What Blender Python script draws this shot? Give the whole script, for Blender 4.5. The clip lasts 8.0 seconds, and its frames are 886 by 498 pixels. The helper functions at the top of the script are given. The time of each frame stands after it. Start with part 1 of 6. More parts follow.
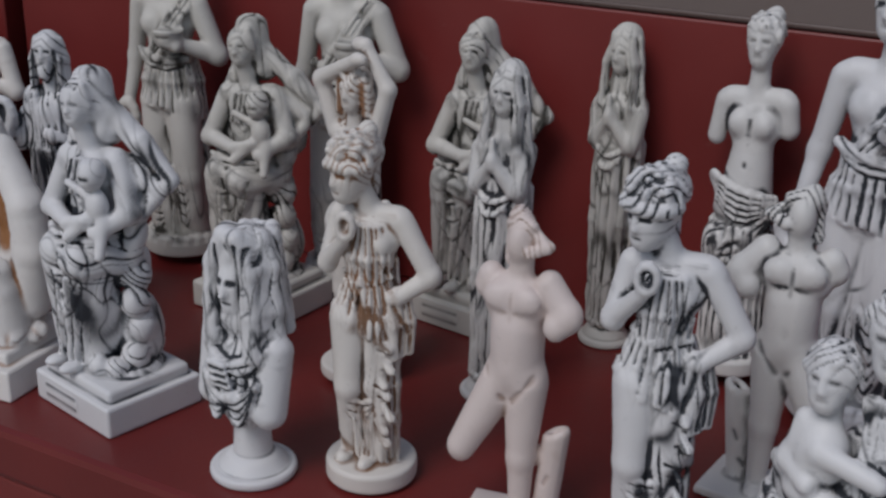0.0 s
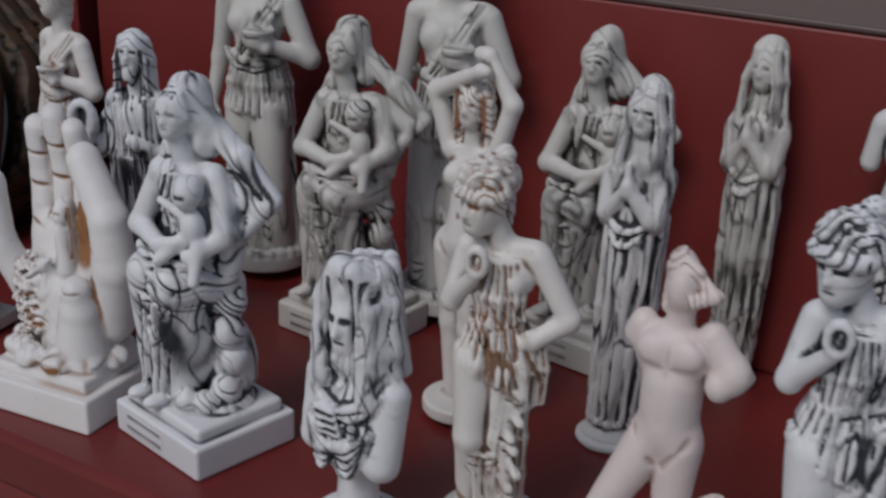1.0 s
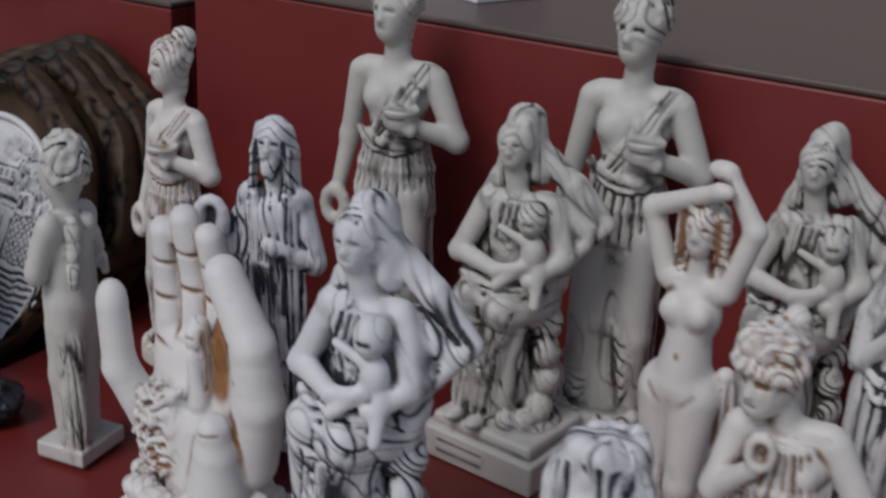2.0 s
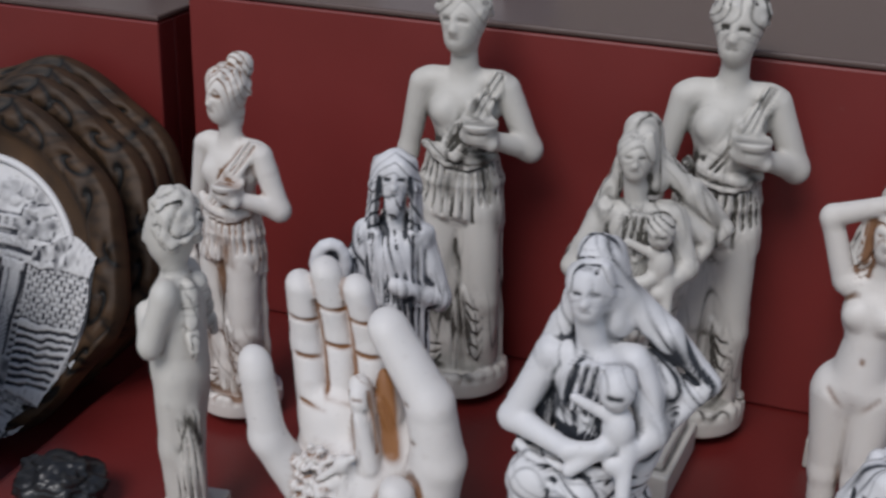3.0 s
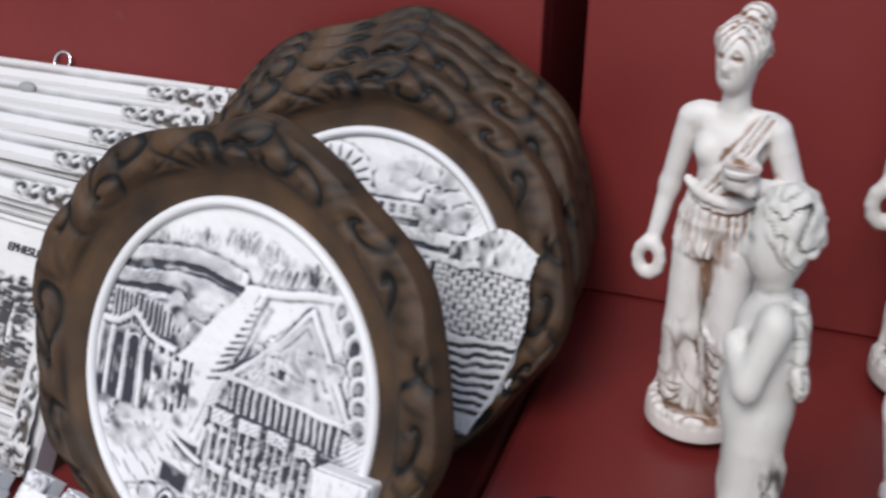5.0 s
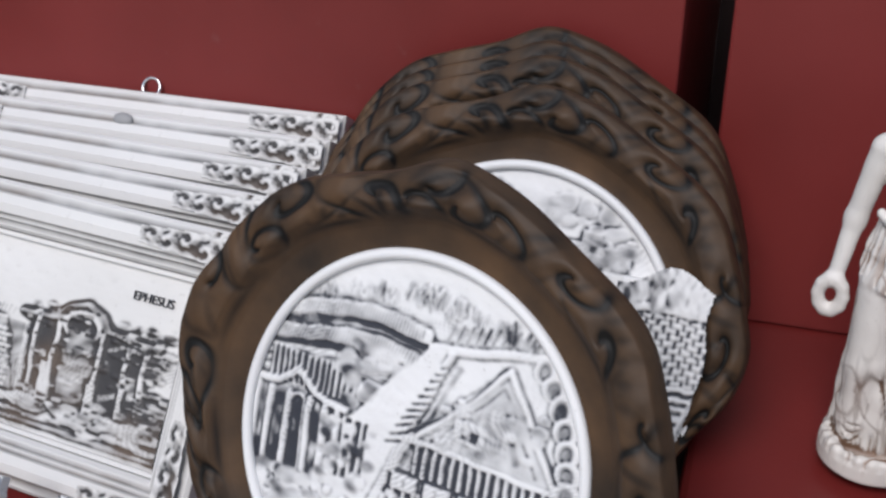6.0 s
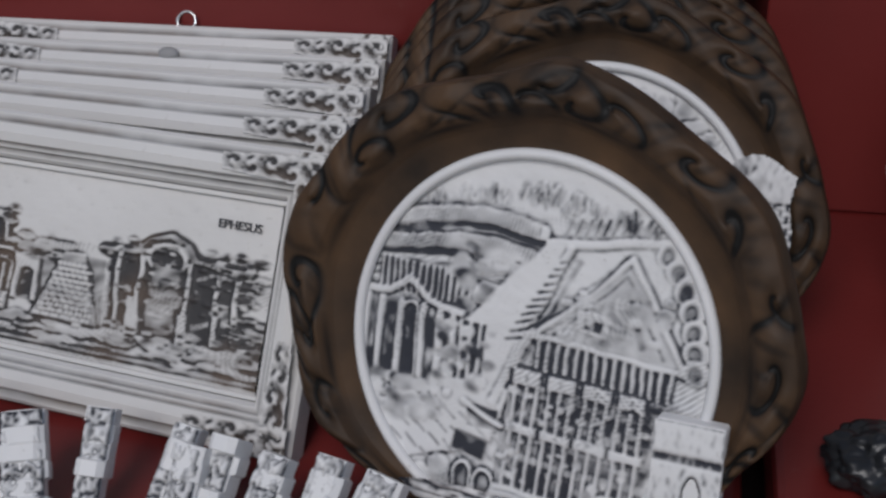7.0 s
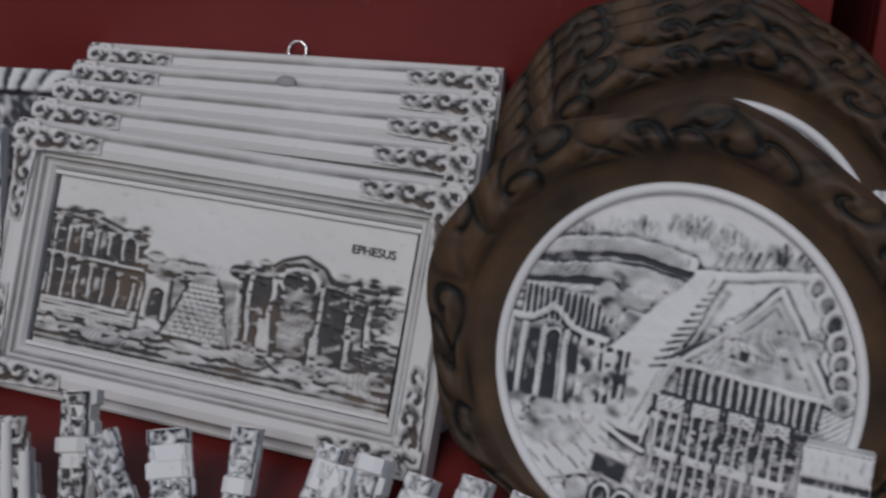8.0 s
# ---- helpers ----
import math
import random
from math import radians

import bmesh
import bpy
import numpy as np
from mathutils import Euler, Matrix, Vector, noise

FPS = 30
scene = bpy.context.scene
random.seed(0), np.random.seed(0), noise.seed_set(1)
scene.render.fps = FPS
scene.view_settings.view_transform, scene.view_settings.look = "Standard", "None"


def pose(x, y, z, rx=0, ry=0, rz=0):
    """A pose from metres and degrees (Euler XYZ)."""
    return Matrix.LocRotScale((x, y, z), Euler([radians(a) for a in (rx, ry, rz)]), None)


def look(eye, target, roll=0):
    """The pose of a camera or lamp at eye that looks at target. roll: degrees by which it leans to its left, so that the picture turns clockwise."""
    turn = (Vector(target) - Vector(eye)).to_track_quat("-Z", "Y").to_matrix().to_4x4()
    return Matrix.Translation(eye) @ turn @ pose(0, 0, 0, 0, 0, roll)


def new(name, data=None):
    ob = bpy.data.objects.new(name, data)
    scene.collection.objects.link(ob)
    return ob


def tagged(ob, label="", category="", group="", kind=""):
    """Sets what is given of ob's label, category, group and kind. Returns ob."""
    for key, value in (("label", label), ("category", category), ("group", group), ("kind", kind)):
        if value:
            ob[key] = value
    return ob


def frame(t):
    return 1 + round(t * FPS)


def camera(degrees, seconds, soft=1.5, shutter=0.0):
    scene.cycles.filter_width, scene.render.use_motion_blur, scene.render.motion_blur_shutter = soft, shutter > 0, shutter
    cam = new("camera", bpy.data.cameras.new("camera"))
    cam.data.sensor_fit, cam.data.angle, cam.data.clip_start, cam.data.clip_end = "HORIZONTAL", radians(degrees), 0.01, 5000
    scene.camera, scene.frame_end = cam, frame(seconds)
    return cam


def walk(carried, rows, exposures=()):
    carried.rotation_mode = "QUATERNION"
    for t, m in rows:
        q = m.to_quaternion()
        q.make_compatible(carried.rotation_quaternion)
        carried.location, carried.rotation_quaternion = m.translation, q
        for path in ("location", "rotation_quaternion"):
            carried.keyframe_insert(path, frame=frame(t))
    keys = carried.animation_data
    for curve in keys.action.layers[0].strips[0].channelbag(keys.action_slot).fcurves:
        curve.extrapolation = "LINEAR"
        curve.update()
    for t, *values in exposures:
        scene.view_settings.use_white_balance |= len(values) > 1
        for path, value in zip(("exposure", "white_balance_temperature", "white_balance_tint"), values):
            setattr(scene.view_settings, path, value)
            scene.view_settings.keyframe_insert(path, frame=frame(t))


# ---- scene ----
cam = camera(40.4, 8.0, soft=2.6, shutter=0.35)
PATH = [
    (0, (0.109, -0.033, 0.310), (-0.784, 1.602, -0.417), 1.3),
    (0.5, (0.085, -0.023, 0.306), (-0.83, 1.594, -0.432), 1.9),
    (1, (0.043, -0.002, 0.305), (-0.894, 1.602, -0.436), 2.2),
    (1.5, (-0.008, 0.026, 0.310), (-0.972, 1.62, -0.417), 2.9),
    (1.7, (-0.033, 0.043, 0.311), (-1.025, 1.62, -0.415), 3.4),
    (2.8, (-0.226, 0.019, 0.340), (-0.841, 1.76, -0.428), 2.0),
    (3, (-0.247, 0.005, 0.337), (-0.82, 1.747, -0.462), 2.1),
    (3.5, (-0.3, -0.022, 0.344), (-0.832, 1.735, -0.450), 2.5),
    (4, (-0.352, -0.02, 0.342), (-0.948, 1.717, -0.450), 2.7),
    (4.5, (-0.409, 0.016, 0.337), (-0.999, 1.75, -0.466), 1.3),
    (5, (-0.488, 0.04, 0.314), (-1.043, 1.732, -0.595), 1.0),
    (5.2, (-0.512, 0.052, 0.316), (-1.079, 1.725, -0.622), 0.2),
    (6.3, (-0.599, 0.047, 0.322), (-1.025, 1.763, -0.614), 0.9),
    (6.5, (-0.611, 0.039, 0.319), (-0.994, 1.752, -0.638), 0.8),
    (7, (-0.643, 0.019, 0.314), (-1.003, 1.702, -0.705), -1.9),
    (7.5, (-0.669, 0.008, 0.317), (-1.021, 1.697, -0.696), -1.8),
    (8, (-0.7, -0.005, 0.325), (-1.05, 1.699, -0.661), -0.8),
]
walk(cam, [(t, look(eye, target, roll)) for t, eye, target, roll in PATH],
     exposures=[(0.0, -0.49), (1.7, -0.47), (2.8, -0.22), (3.5, 0.14), (4.5, 0.54), (5.2, 0.40), (6.5, 0.20), (7.0, -0.52), (8.0, -0.80)])

# ---- world, sun, exposure ----
SUN_EL, SUN_AZ = radians(50), radians(190)
world = bpy.data.worlds.new("overcast_sky")
scene.world = world
world.use_nodes = True
wn = world.node_tree.nodes
sky = wn.new("ShaderNodeTexSky")
sky.sky_type, sky.sun_disc = "NISHITA", False
sky.sun_elevation, sky.sun_rotation = SUN_EL, SUN_AZ
sky.air_density, sky.dust_density = 1.0, 1.5
wn["Background"].inputs["Strength"].default_value = 0.085
world.node_tree.links.new(sky.outputs[0], wn["Background"].inputs["Color"])
sun = new("sun", bpy.data.lights.new("sun", "SUN"))
sun.data.energy, sun.data.angle, sun.data.color = 1.85, radians(28), (1.0, 0.98, 1.0)
sun.matrix_world = look((0, 0, 0), (-math.sin(SUN_AZ) * math.cos(SUN_EL), -math.cos(SUN_AZ) * math.cos(SUN_EL), -math.sin(SUN_EL)))


# ---- materials ----
def material(name, rough=0.5, metal=0.0):
    m = bpy.data.materials.new(name)
    m.use_nodes = True
    b = m.node_tree.nodes["Principled BSDF"]
    b.inputs["Roughness"].default_value, b.inputs["Metallic"].default_value = rough, metal
    return m, m.node_tree.nodes, m.node_tree.links, b


def noise_node(n, l, scale, detail=4.0, stretch=None):
    co = n.new("ShaderNodeTexCoord")
    t = n.new("ShaderNodeTexNoise")
    t.inputs["Scale"].default_value, t.inputs["Detail"].default_value = scale, detail
    if stretch:
        mp = n.new("ShaderNodeMapping")
        mp.inputs["Scale"].default_value = stretch
        l.new(co.outputs["Object"], mp.inputs["Vector"])
        l.new(mp.outputs[0], t.inputs["Vector"])
    else:
        l.new(co.outputs["Object"], t.inputs["Vector"])
    return t


def ramp(n, l, source, stops):
    r = n.new("ShaderNodeValToRGB")
    e = r.color_ramp.elements
    while len(e) < len(stops):
        e.new(0.5)
    for k, (p, c) in zip(e, stops):
        k.position, k.color = p, (*c, 1)
    l.new(source, r.inputs[0])
    return r


def mix(n, l, factor, a, b, kind="MIX"):
    m = n.new("ShaderNodeMix")
    m.data_type, m.blend_type = "RGBA", kind
    for value, slot in ((factor, 0), (a, 6), (b, 7)):
        if isinstance(value, (float, int)):
            m.inputs[slot].default_value = value
        elif isinstance(value, tuple):
            m.inputs[slot].default_value = (*value, 1)
        else:
            l.new(value, m.inputs[slot])
    return m.outputs[2]


def bump(n, l, b, source, strength, distance):
    k = n.new("ShaderNodeBump")
    k.inputs["Strength"].default_value, k.inputs["Distance"].default_value = strength, distance
    l.new(source, k.inputs["Height"])
    l.new(k.outputs[0], b.inputs["Normal"])


def painted(name, c1, c2, rough, scale=9.0):
    m, n, l, b = material(name, rough)
    big, fine = noise_node(n, l, scale), noise_node(n, l, 260.0, 3.0)
    col = ramp(n, l, big.outputs[0], [(0.3, c1), (0.7, c2)])
    spots = ramp(n, l, noise_node(n, l, 60.0, 6.0).outputs[0], [(0.70, (0, 0, 0)), (0.78, (1, 1, 1))])
    dusty = mix(n, l, 0.08, col.outputs[0], (0.4, 0.33, 0.3))
    l.new(mix(n, l, spots.outputs[0], col.outputs[0], dusty), b.inputs["Base Color"])
    rr = n.new("ShaderNodeMapRange")
    rr.inputs[3].default_value, rr.inputs[4].default_value = rough - 0.1, rough + 0.12
    l.new(big.outputs[0], rr.inputs[0])
    l.new(rr.outputs[0], b.inputs["Roughness"])
    bump(n, l, b, fine.outputs[0], 0.12, 0.0006)
    return m


def cast(name, light, warm, wash, wash_amount=1.0, rust=None, rust_amount=0.0, rough=0.55, mottle=14.0, specks=0.35):
    """Cast resin with a dark antique wash rubbed into its carving (attribute 'wash')."""
    m, n, l, b = material(name, rough)
    big, fine = noise_node(n, l, mottle, 6.0), noise_node(n, l, 420.0, 5.0)
    col = ramp(n, l, big.outputs[0], [(0.35, light), (0.72, warm)]).outputs[0]
    at = n.new("ShaderNodeAttribute")
    at.attribute_name = "wash"
    patch = noise_node(n, l, 38.0, 5.0)
    keep = n.new("ShaderNodeMapRange")
    keep.inputs[1].default_value, keep.inputs[2].default_value = 0.3, 0.62
    keep.inputs[3].default_value, keep.inputs[4].default_value = 0.6, 1.25
    l.new(patch.outputs[0], keep.inputs[0])
    f = n.new("ShaderNodeMath")
    f.operation = "MULTIPLY"
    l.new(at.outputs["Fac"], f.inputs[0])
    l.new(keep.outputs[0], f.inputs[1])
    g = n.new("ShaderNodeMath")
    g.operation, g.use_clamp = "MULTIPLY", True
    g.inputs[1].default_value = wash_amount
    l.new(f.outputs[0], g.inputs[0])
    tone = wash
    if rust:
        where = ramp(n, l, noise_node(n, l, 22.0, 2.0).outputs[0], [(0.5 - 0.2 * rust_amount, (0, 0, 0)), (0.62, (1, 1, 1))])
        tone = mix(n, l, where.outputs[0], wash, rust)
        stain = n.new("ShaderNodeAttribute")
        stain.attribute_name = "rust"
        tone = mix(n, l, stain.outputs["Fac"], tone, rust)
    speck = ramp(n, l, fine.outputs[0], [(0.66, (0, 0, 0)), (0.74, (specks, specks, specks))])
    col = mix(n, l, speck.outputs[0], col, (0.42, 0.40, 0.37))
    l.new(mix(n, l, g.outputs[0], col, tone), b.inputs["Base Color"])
    bump(n, l, b, fine.outputs[0], 0.25, 0.0005)
    return m


RED = painted("red_paint", (0.158, 0.020, 0.018), (0.206, 0.027, 0.025), 0.42)
RED_FLOOR = painted("red_board", (0.125, 0.013, 0.012), (0.165, 0.019, 0.017), 0.40)
TOP = painted("grey_brown_laminate", (0.092, 0.060, 0.053), (0.125, 0.086, 0.077), 0.42, 5.0)
# near-black colour that puts the gap's shade into its fillers
GAP_SHADE = painted("dark_table", (0.016, 0.008, 0.008), (0.024, 0.011, 0.011), 0.6)
WALL = painted("shop_wall", (0.45, 0.42, 0.38), (0.52, 0.48, 0.44), 0.8, 2.0)
PAVING = painted("paving", (0.30, 0.28, 0.26), (0.40, 0.38, 0.35), 0.85, 1.5)
WHITE = cast("white_cast", (0.704, 0.695, 0.678), (0.625, 0.616, 0.598), (0.032, 0.033, 0.038), 2.0)
WHITE_COLD = cast("white_cast_blue_wash", (0.722, 0.722, 0.730), (0.642, 0.642, 0.660), (0.022, 0.026, 0.034), 2.3)
WHITE_WARM = cast("white_cast_brown_wash", (0.722, 0.695, 0.660), (0.651, 0.616, 0.572), (0.08, 0.057, 0.045), 1.7, (0.24, 0.12, 0.06), 0.9)
WHITE_GREY = cast("ivory_cast_grey_wash", (0.616, 0.598, 0.554), (0.546, 0.528, 0.484), (0.060, 0.056, 0.047), 1.7)
WHITE_RUST = cast("white_cast_rust_wash", (0.739, 0.722, 0.704), (0.669, 0.642, 0.616), (0.10, 0.065, 0.05), 1.3, (0.26, 0.11, 0.035), 1.0)
PINK = cast("pinkish_cast", (0.704, 0.616, 0.590), (0.634, 0.546, 0.510), (0.25, 0.15, 0.10), 1.1)


# ---- mesh helpers ----
def solid(name, verts, faces, mat, parent=None, label="", smooth=False, wash=None):
    me = bpy.data.meshes.new(name)
    me.from_pydata([tuple(v) for v in verts], [], [tuple(f) for f in faces])
    me.materials.append(mat)
    if smooth:
        me.polygons.foreach_set("use_smooth", [True] * len(me.polygons))
    if wash is not None:
        a = me.attributes.new("wash", "FLOAT", "POINT")
        a.data.foreach_set("value", np.asarray(wash, np.float32))
    me.update()
    ob = new(name, me)
    if parent:
        ob.parent = parent
    if label:
        ob["label"] = label
    return ob


def part(name, bm, mat, parent=None, label="", smooth=False):
    me = bpy.data.meshes.new(name)
    bmesh.ops.recalc_face_normals(bm, faces=bm.faces)
    bm.to_mesh(me)
    bm.free()
    me.materials.append(mat)
    if smooth:
        me.polygons.foreach_set("use_smooth", [True] * len(me.polygons))
    ob = new(name, me)
    if parent:
        ob.parent = parent
    if label:
        ob["label"] = label
    return ob


def box(x0, x1, y0, y1, z0, z1, bevel=0.002, bm=None):
    bm = bm or bmesh.new()
    r = bmesh.ops.create_cube(bm, size=1.0, matrix=Matrix.Translation(((x0 + x1) / 2, (y0 + y1) / 2, (z0 + z1) / 2)) @ Matrix.Diagonal((x1 - x0, y1 - y0, z1 - z0, 1)))
    if bevel:
        es = {e for v in r["verts"] for e in v.link_edges}
        bmesh.ops.bevel(bm, geom=list(es), offset=bevel, segments=2, affect="EDGES", profile=0.5)
    return bm


def empty(name, m, label, category, group=""):
    ob = new(name)
    ob.matrix_world = m
    ob.empty_display_size = 0.02
    return tagged(ob, label, category, group)


# ---- structure ----
FL = -0.025            # the plate table stands a little lower than the figurine table
tagged(part("ground", box(-4, 4, -4, 4, -0.95, -0.9, 0), PAVING), "pale paved ground under the display tables", "ground", kind="structure")
tagged(part("wall_back", box(-4, 4, 1.6, 1.7, -0.9, 1.7, 0), WALL), "plain pale wall closing the stall behind", "wall", kind="structure")
tagged(part("floor_table_right", box(-0.595, 0.70, 0.326, 0.62, -0.030, 0.0, 0.004), RED_FLOOR), "dark red painted board under the figurines", "table top", kind="structure")
tagged(part("floor_table_left", box(-1.70, -0.604, 0.300, 0.62, FL - 0.03, FL, 0.004), RED_FLOOR), "dark red painted board under the plates", "table top", kind="structure")
tagged(part("trim_table_front", box(-0.595, 0.70, 0.329, 0.345, -0.90, -0.031, 0.002), RED), "red painted front panel of the figurine table", "panel", kind="structure")
tagged(part("trim_table_front_left", box(-1.70, -0.604, 0.303, 0.319, -0.90, FL - 0.031, 0.002), RED), "red painted front panel of the plate table", "panel", kind="structure")
# unseen bodies added below the steps to stop light reaching the gap from behind
tagged(part("trim_table_back", box(-0.568, 0.70, 0.63, 1.19, -0.90, -0.003, 0.002), RED), "red painted body under the figurine step", "panel", kind="structure")
tagged(part("trim_table_back_left", box(-1.70, -0.642, 0.63, 1.19, -0.90, FL - 0.003, 0.002), RED), "red painted body under the plate step", "panel", kind="structure")
riser = empty("riser_box", pose(0, 0, 0), "red painted display step with a grey-brown top", "display step", "display steps")
part("front_panel", box(-0.602, 0.70, 0.605, 0.625, 0.0005, 0.192, 0.0015), RED, riser)
part("side_panel", box(-0.602, -0.585, 0.6255, 1.20, 0.0, 0.192, 0.0015), RED, riser)
part("top_board", box(-0.6025, 0.70, 0.6045, 1.20, 0.1925, 0.196, 0.0012), TOP, riser, "grey-brown laminate top")
riser2 = empty("riser_box", pose(0, 0, 0), "lower red painted display step with a grey-brown top", "display step", "display steps")
part("front_panel", box(-1.70, -0.624, 0.607, 0.625, FL + 0.0005, 0.173, 0.0015), RED, riser2)
part("side_panel", box(-0.641, -0.624, 0.6255, 1.20, FL, 0.173, 0.0015), RED, riser2)
part("top_board", box(-1.70, -0.6235, 0.6065, 1.20, 0.1735, 0.177, 0.0012), TOP, riser2, "grey-brown laminate top")
# added fillers: they hide the pale ground and paint the gap's shade
tagged(part("trim_gap_floor", box(-0.640, -0.570, 0.36, 1.19, -0.25, -0.072, 0), GAP_SHADE), "dark board under the gap between the tables", "board", kind="structure")
tagged(part("trim_gap_back", box(-0.623, -0.603, 0.90, 0.92, -0.07, 0.172, 0), GAP_SHADE), "dark board deep in the gap between the steps", "board", kind="structure")


# ---- figurines: soft unions of tapered limbs, meshed on a grid ----
def C(x0, y0, z0, r0, x1, y1, z1, r1, kind=0):
    return ("c", (x0, y0, z0), r0, (x1, y1, z1), r1, kind)


def E(x, y, z, rx, ry, rz, kind=0, turn=0.0):
    return ("e", (x, y, z), (rx, ry, rz), math.radians(turn), kind)


def B(x, y, z, hx, hy, hz, turn=0.0, rnd=0.6, kind=3):
    return ("b", (x, y, z), (hx, hy, hz), math.radians(turn), rnd, kind)


def D(x, y, z0, z1, r, rnd=0.6, kind=3, r1=None):
    return ("d", (x, y), z0, z1, r, r if r1 is None else r1, rnd, kind)


def S(x0, y0, z0, x1, y1, z1, r=0.7, deep=0.6, dark=1.0, rust=0.0, reach=1.0):
    return ("s", (x0, y0, z0), (x1, y1, z1), r, deep, dark, rust, reach)


def waves(seed, count, freq):
    rng = np.random.RandomState(seed)
    k = rng.normal(size=(count, 3))
    k /= np.linalg.norm(k, axis=1)[:, None]
    return k * freq * rng.uniform(0.6, 1.5, (count, 1)), rng.uniform(0, 6.28, count)


def ripple(p, w):
    out = 0
    for k, ph in zip(*w):
        out = out + np.sin(p[0] * k[0] + p[1] * k[1] + p[2] * k[2] + ph)
    return out / len(w[1])


def field(prim, X, Y, Z):
    kind = prim[0]
    if kind == "c":
        a, b = np.array(prim[1], np.float32), np.array(prim[3], np.float32)
        ba = b - a
        q = float(ba @ ba) + 1e-9
        t = np.clip(((X - a[0]) * ba[0] + (Y - a[1]) * ba[1] + (Z - a[2]) * ba[2]) / q, 0, 1)
        return np.sqrt((X - a[0] - t * ba[0]) ** 2 + (Y - a[1] - t * ba[1]) ** 2 + (Z - a[2] - t * ba[2]) ** 2) - (prim[2] + t * (prim[4] - prim[2]))
    if kind == "e":
        c, r, s, k = prim[1], prim[2], math.sin(prim[3]), math.cos(prim[3])
        x, z = X - c[0], Z - c[2]
        x, z, y = x * k + z * s, z * k - x * s, Y - c[1]
        k0 = np.sqrt((x / r[0]) ** 2 + (y / r[1]) ** 2 + (z / r[2]) ** 2)
        k1 = np.sqrt((x / r[0] ** 2) ** 2 + (y / r[1] ** 2) ** 2 + (z / r[2] ** 2) ** 2) + 1e-6
        return k0 * (k0 - 1) / k1
    if kind == "b":
        c, h, s, k, rnd = prim[1], prim[2], math.sin(prim[3]), math.cos(prim[3]), prim[4]
        x, y = X - c[0], Y - c[1]
        x, y = x * k + y * s, y * k - x * s
        qx, qy, qz = np.abs(x) - h[0] + rnd, np.abs(y) - h[1] + rnd, np.abs(Z - c[2]) - h[2] + rnd
        return np.sqrt(np.maximum(qx, 0) ** 2 + np.maximum(qy, 0) ** 2 + np.maximum(qz, 0) ** 2) + np.minimum(np.maximum(np.maximum(qx, qy), qz), 0) - rnd
    c, z0, z1, r, r1, rnd = prim[1], prim[2], prim[3], prim[4], prim[5], prim[6]
    rr = r + (r1 - r) * np.clip((Z - z0) / (z1 - z0), 0, 1)
    q = np.sqrt((X - c[0]) ** 2 + (Y - c[1]) ** 2) - rr + rnd
    w = np.abs(Z - (z0 + z1) / 2) - (z1 - z0) / 2 + rnd
    return np.sqrt(np.maximum(q, 0) ** 2 + np.maximum(w, 0) ** 2) + np.minimum(np.maximum(q, w), 0) - rnd


def bounds(prim):
    kind = prim[0]
    if kind == "c":
        a, b, r = np.array(prim[1]), np.array(prim[3]), max(prim[2], prim[4])
        return np.minimum(a, b) - r, np.maximum(a, b) + r
    if kind == "e":
        c, r = np.array(prim[1]), np.array(prim[2], float)
        if prim[3]:
            r = np.array([max(r[0], r[2]), r[1], max(r[0], r[2])])
        return c - r, c + r
    if kind == "b":
        c, h = np.array(prim[1]), np.array(prim[2], float)
        d = math.hypot(h[0], h[1])
        h = np.array([d, d, h[2]])
        return c - h, c + h
    r = max(prim[4], prim[5])
    return np.array([prim[1][0] - r, prim[1][1] - r, prim[2]]), np.array([prim[1][0] + r, prim[1][1] + r, prim[3]])


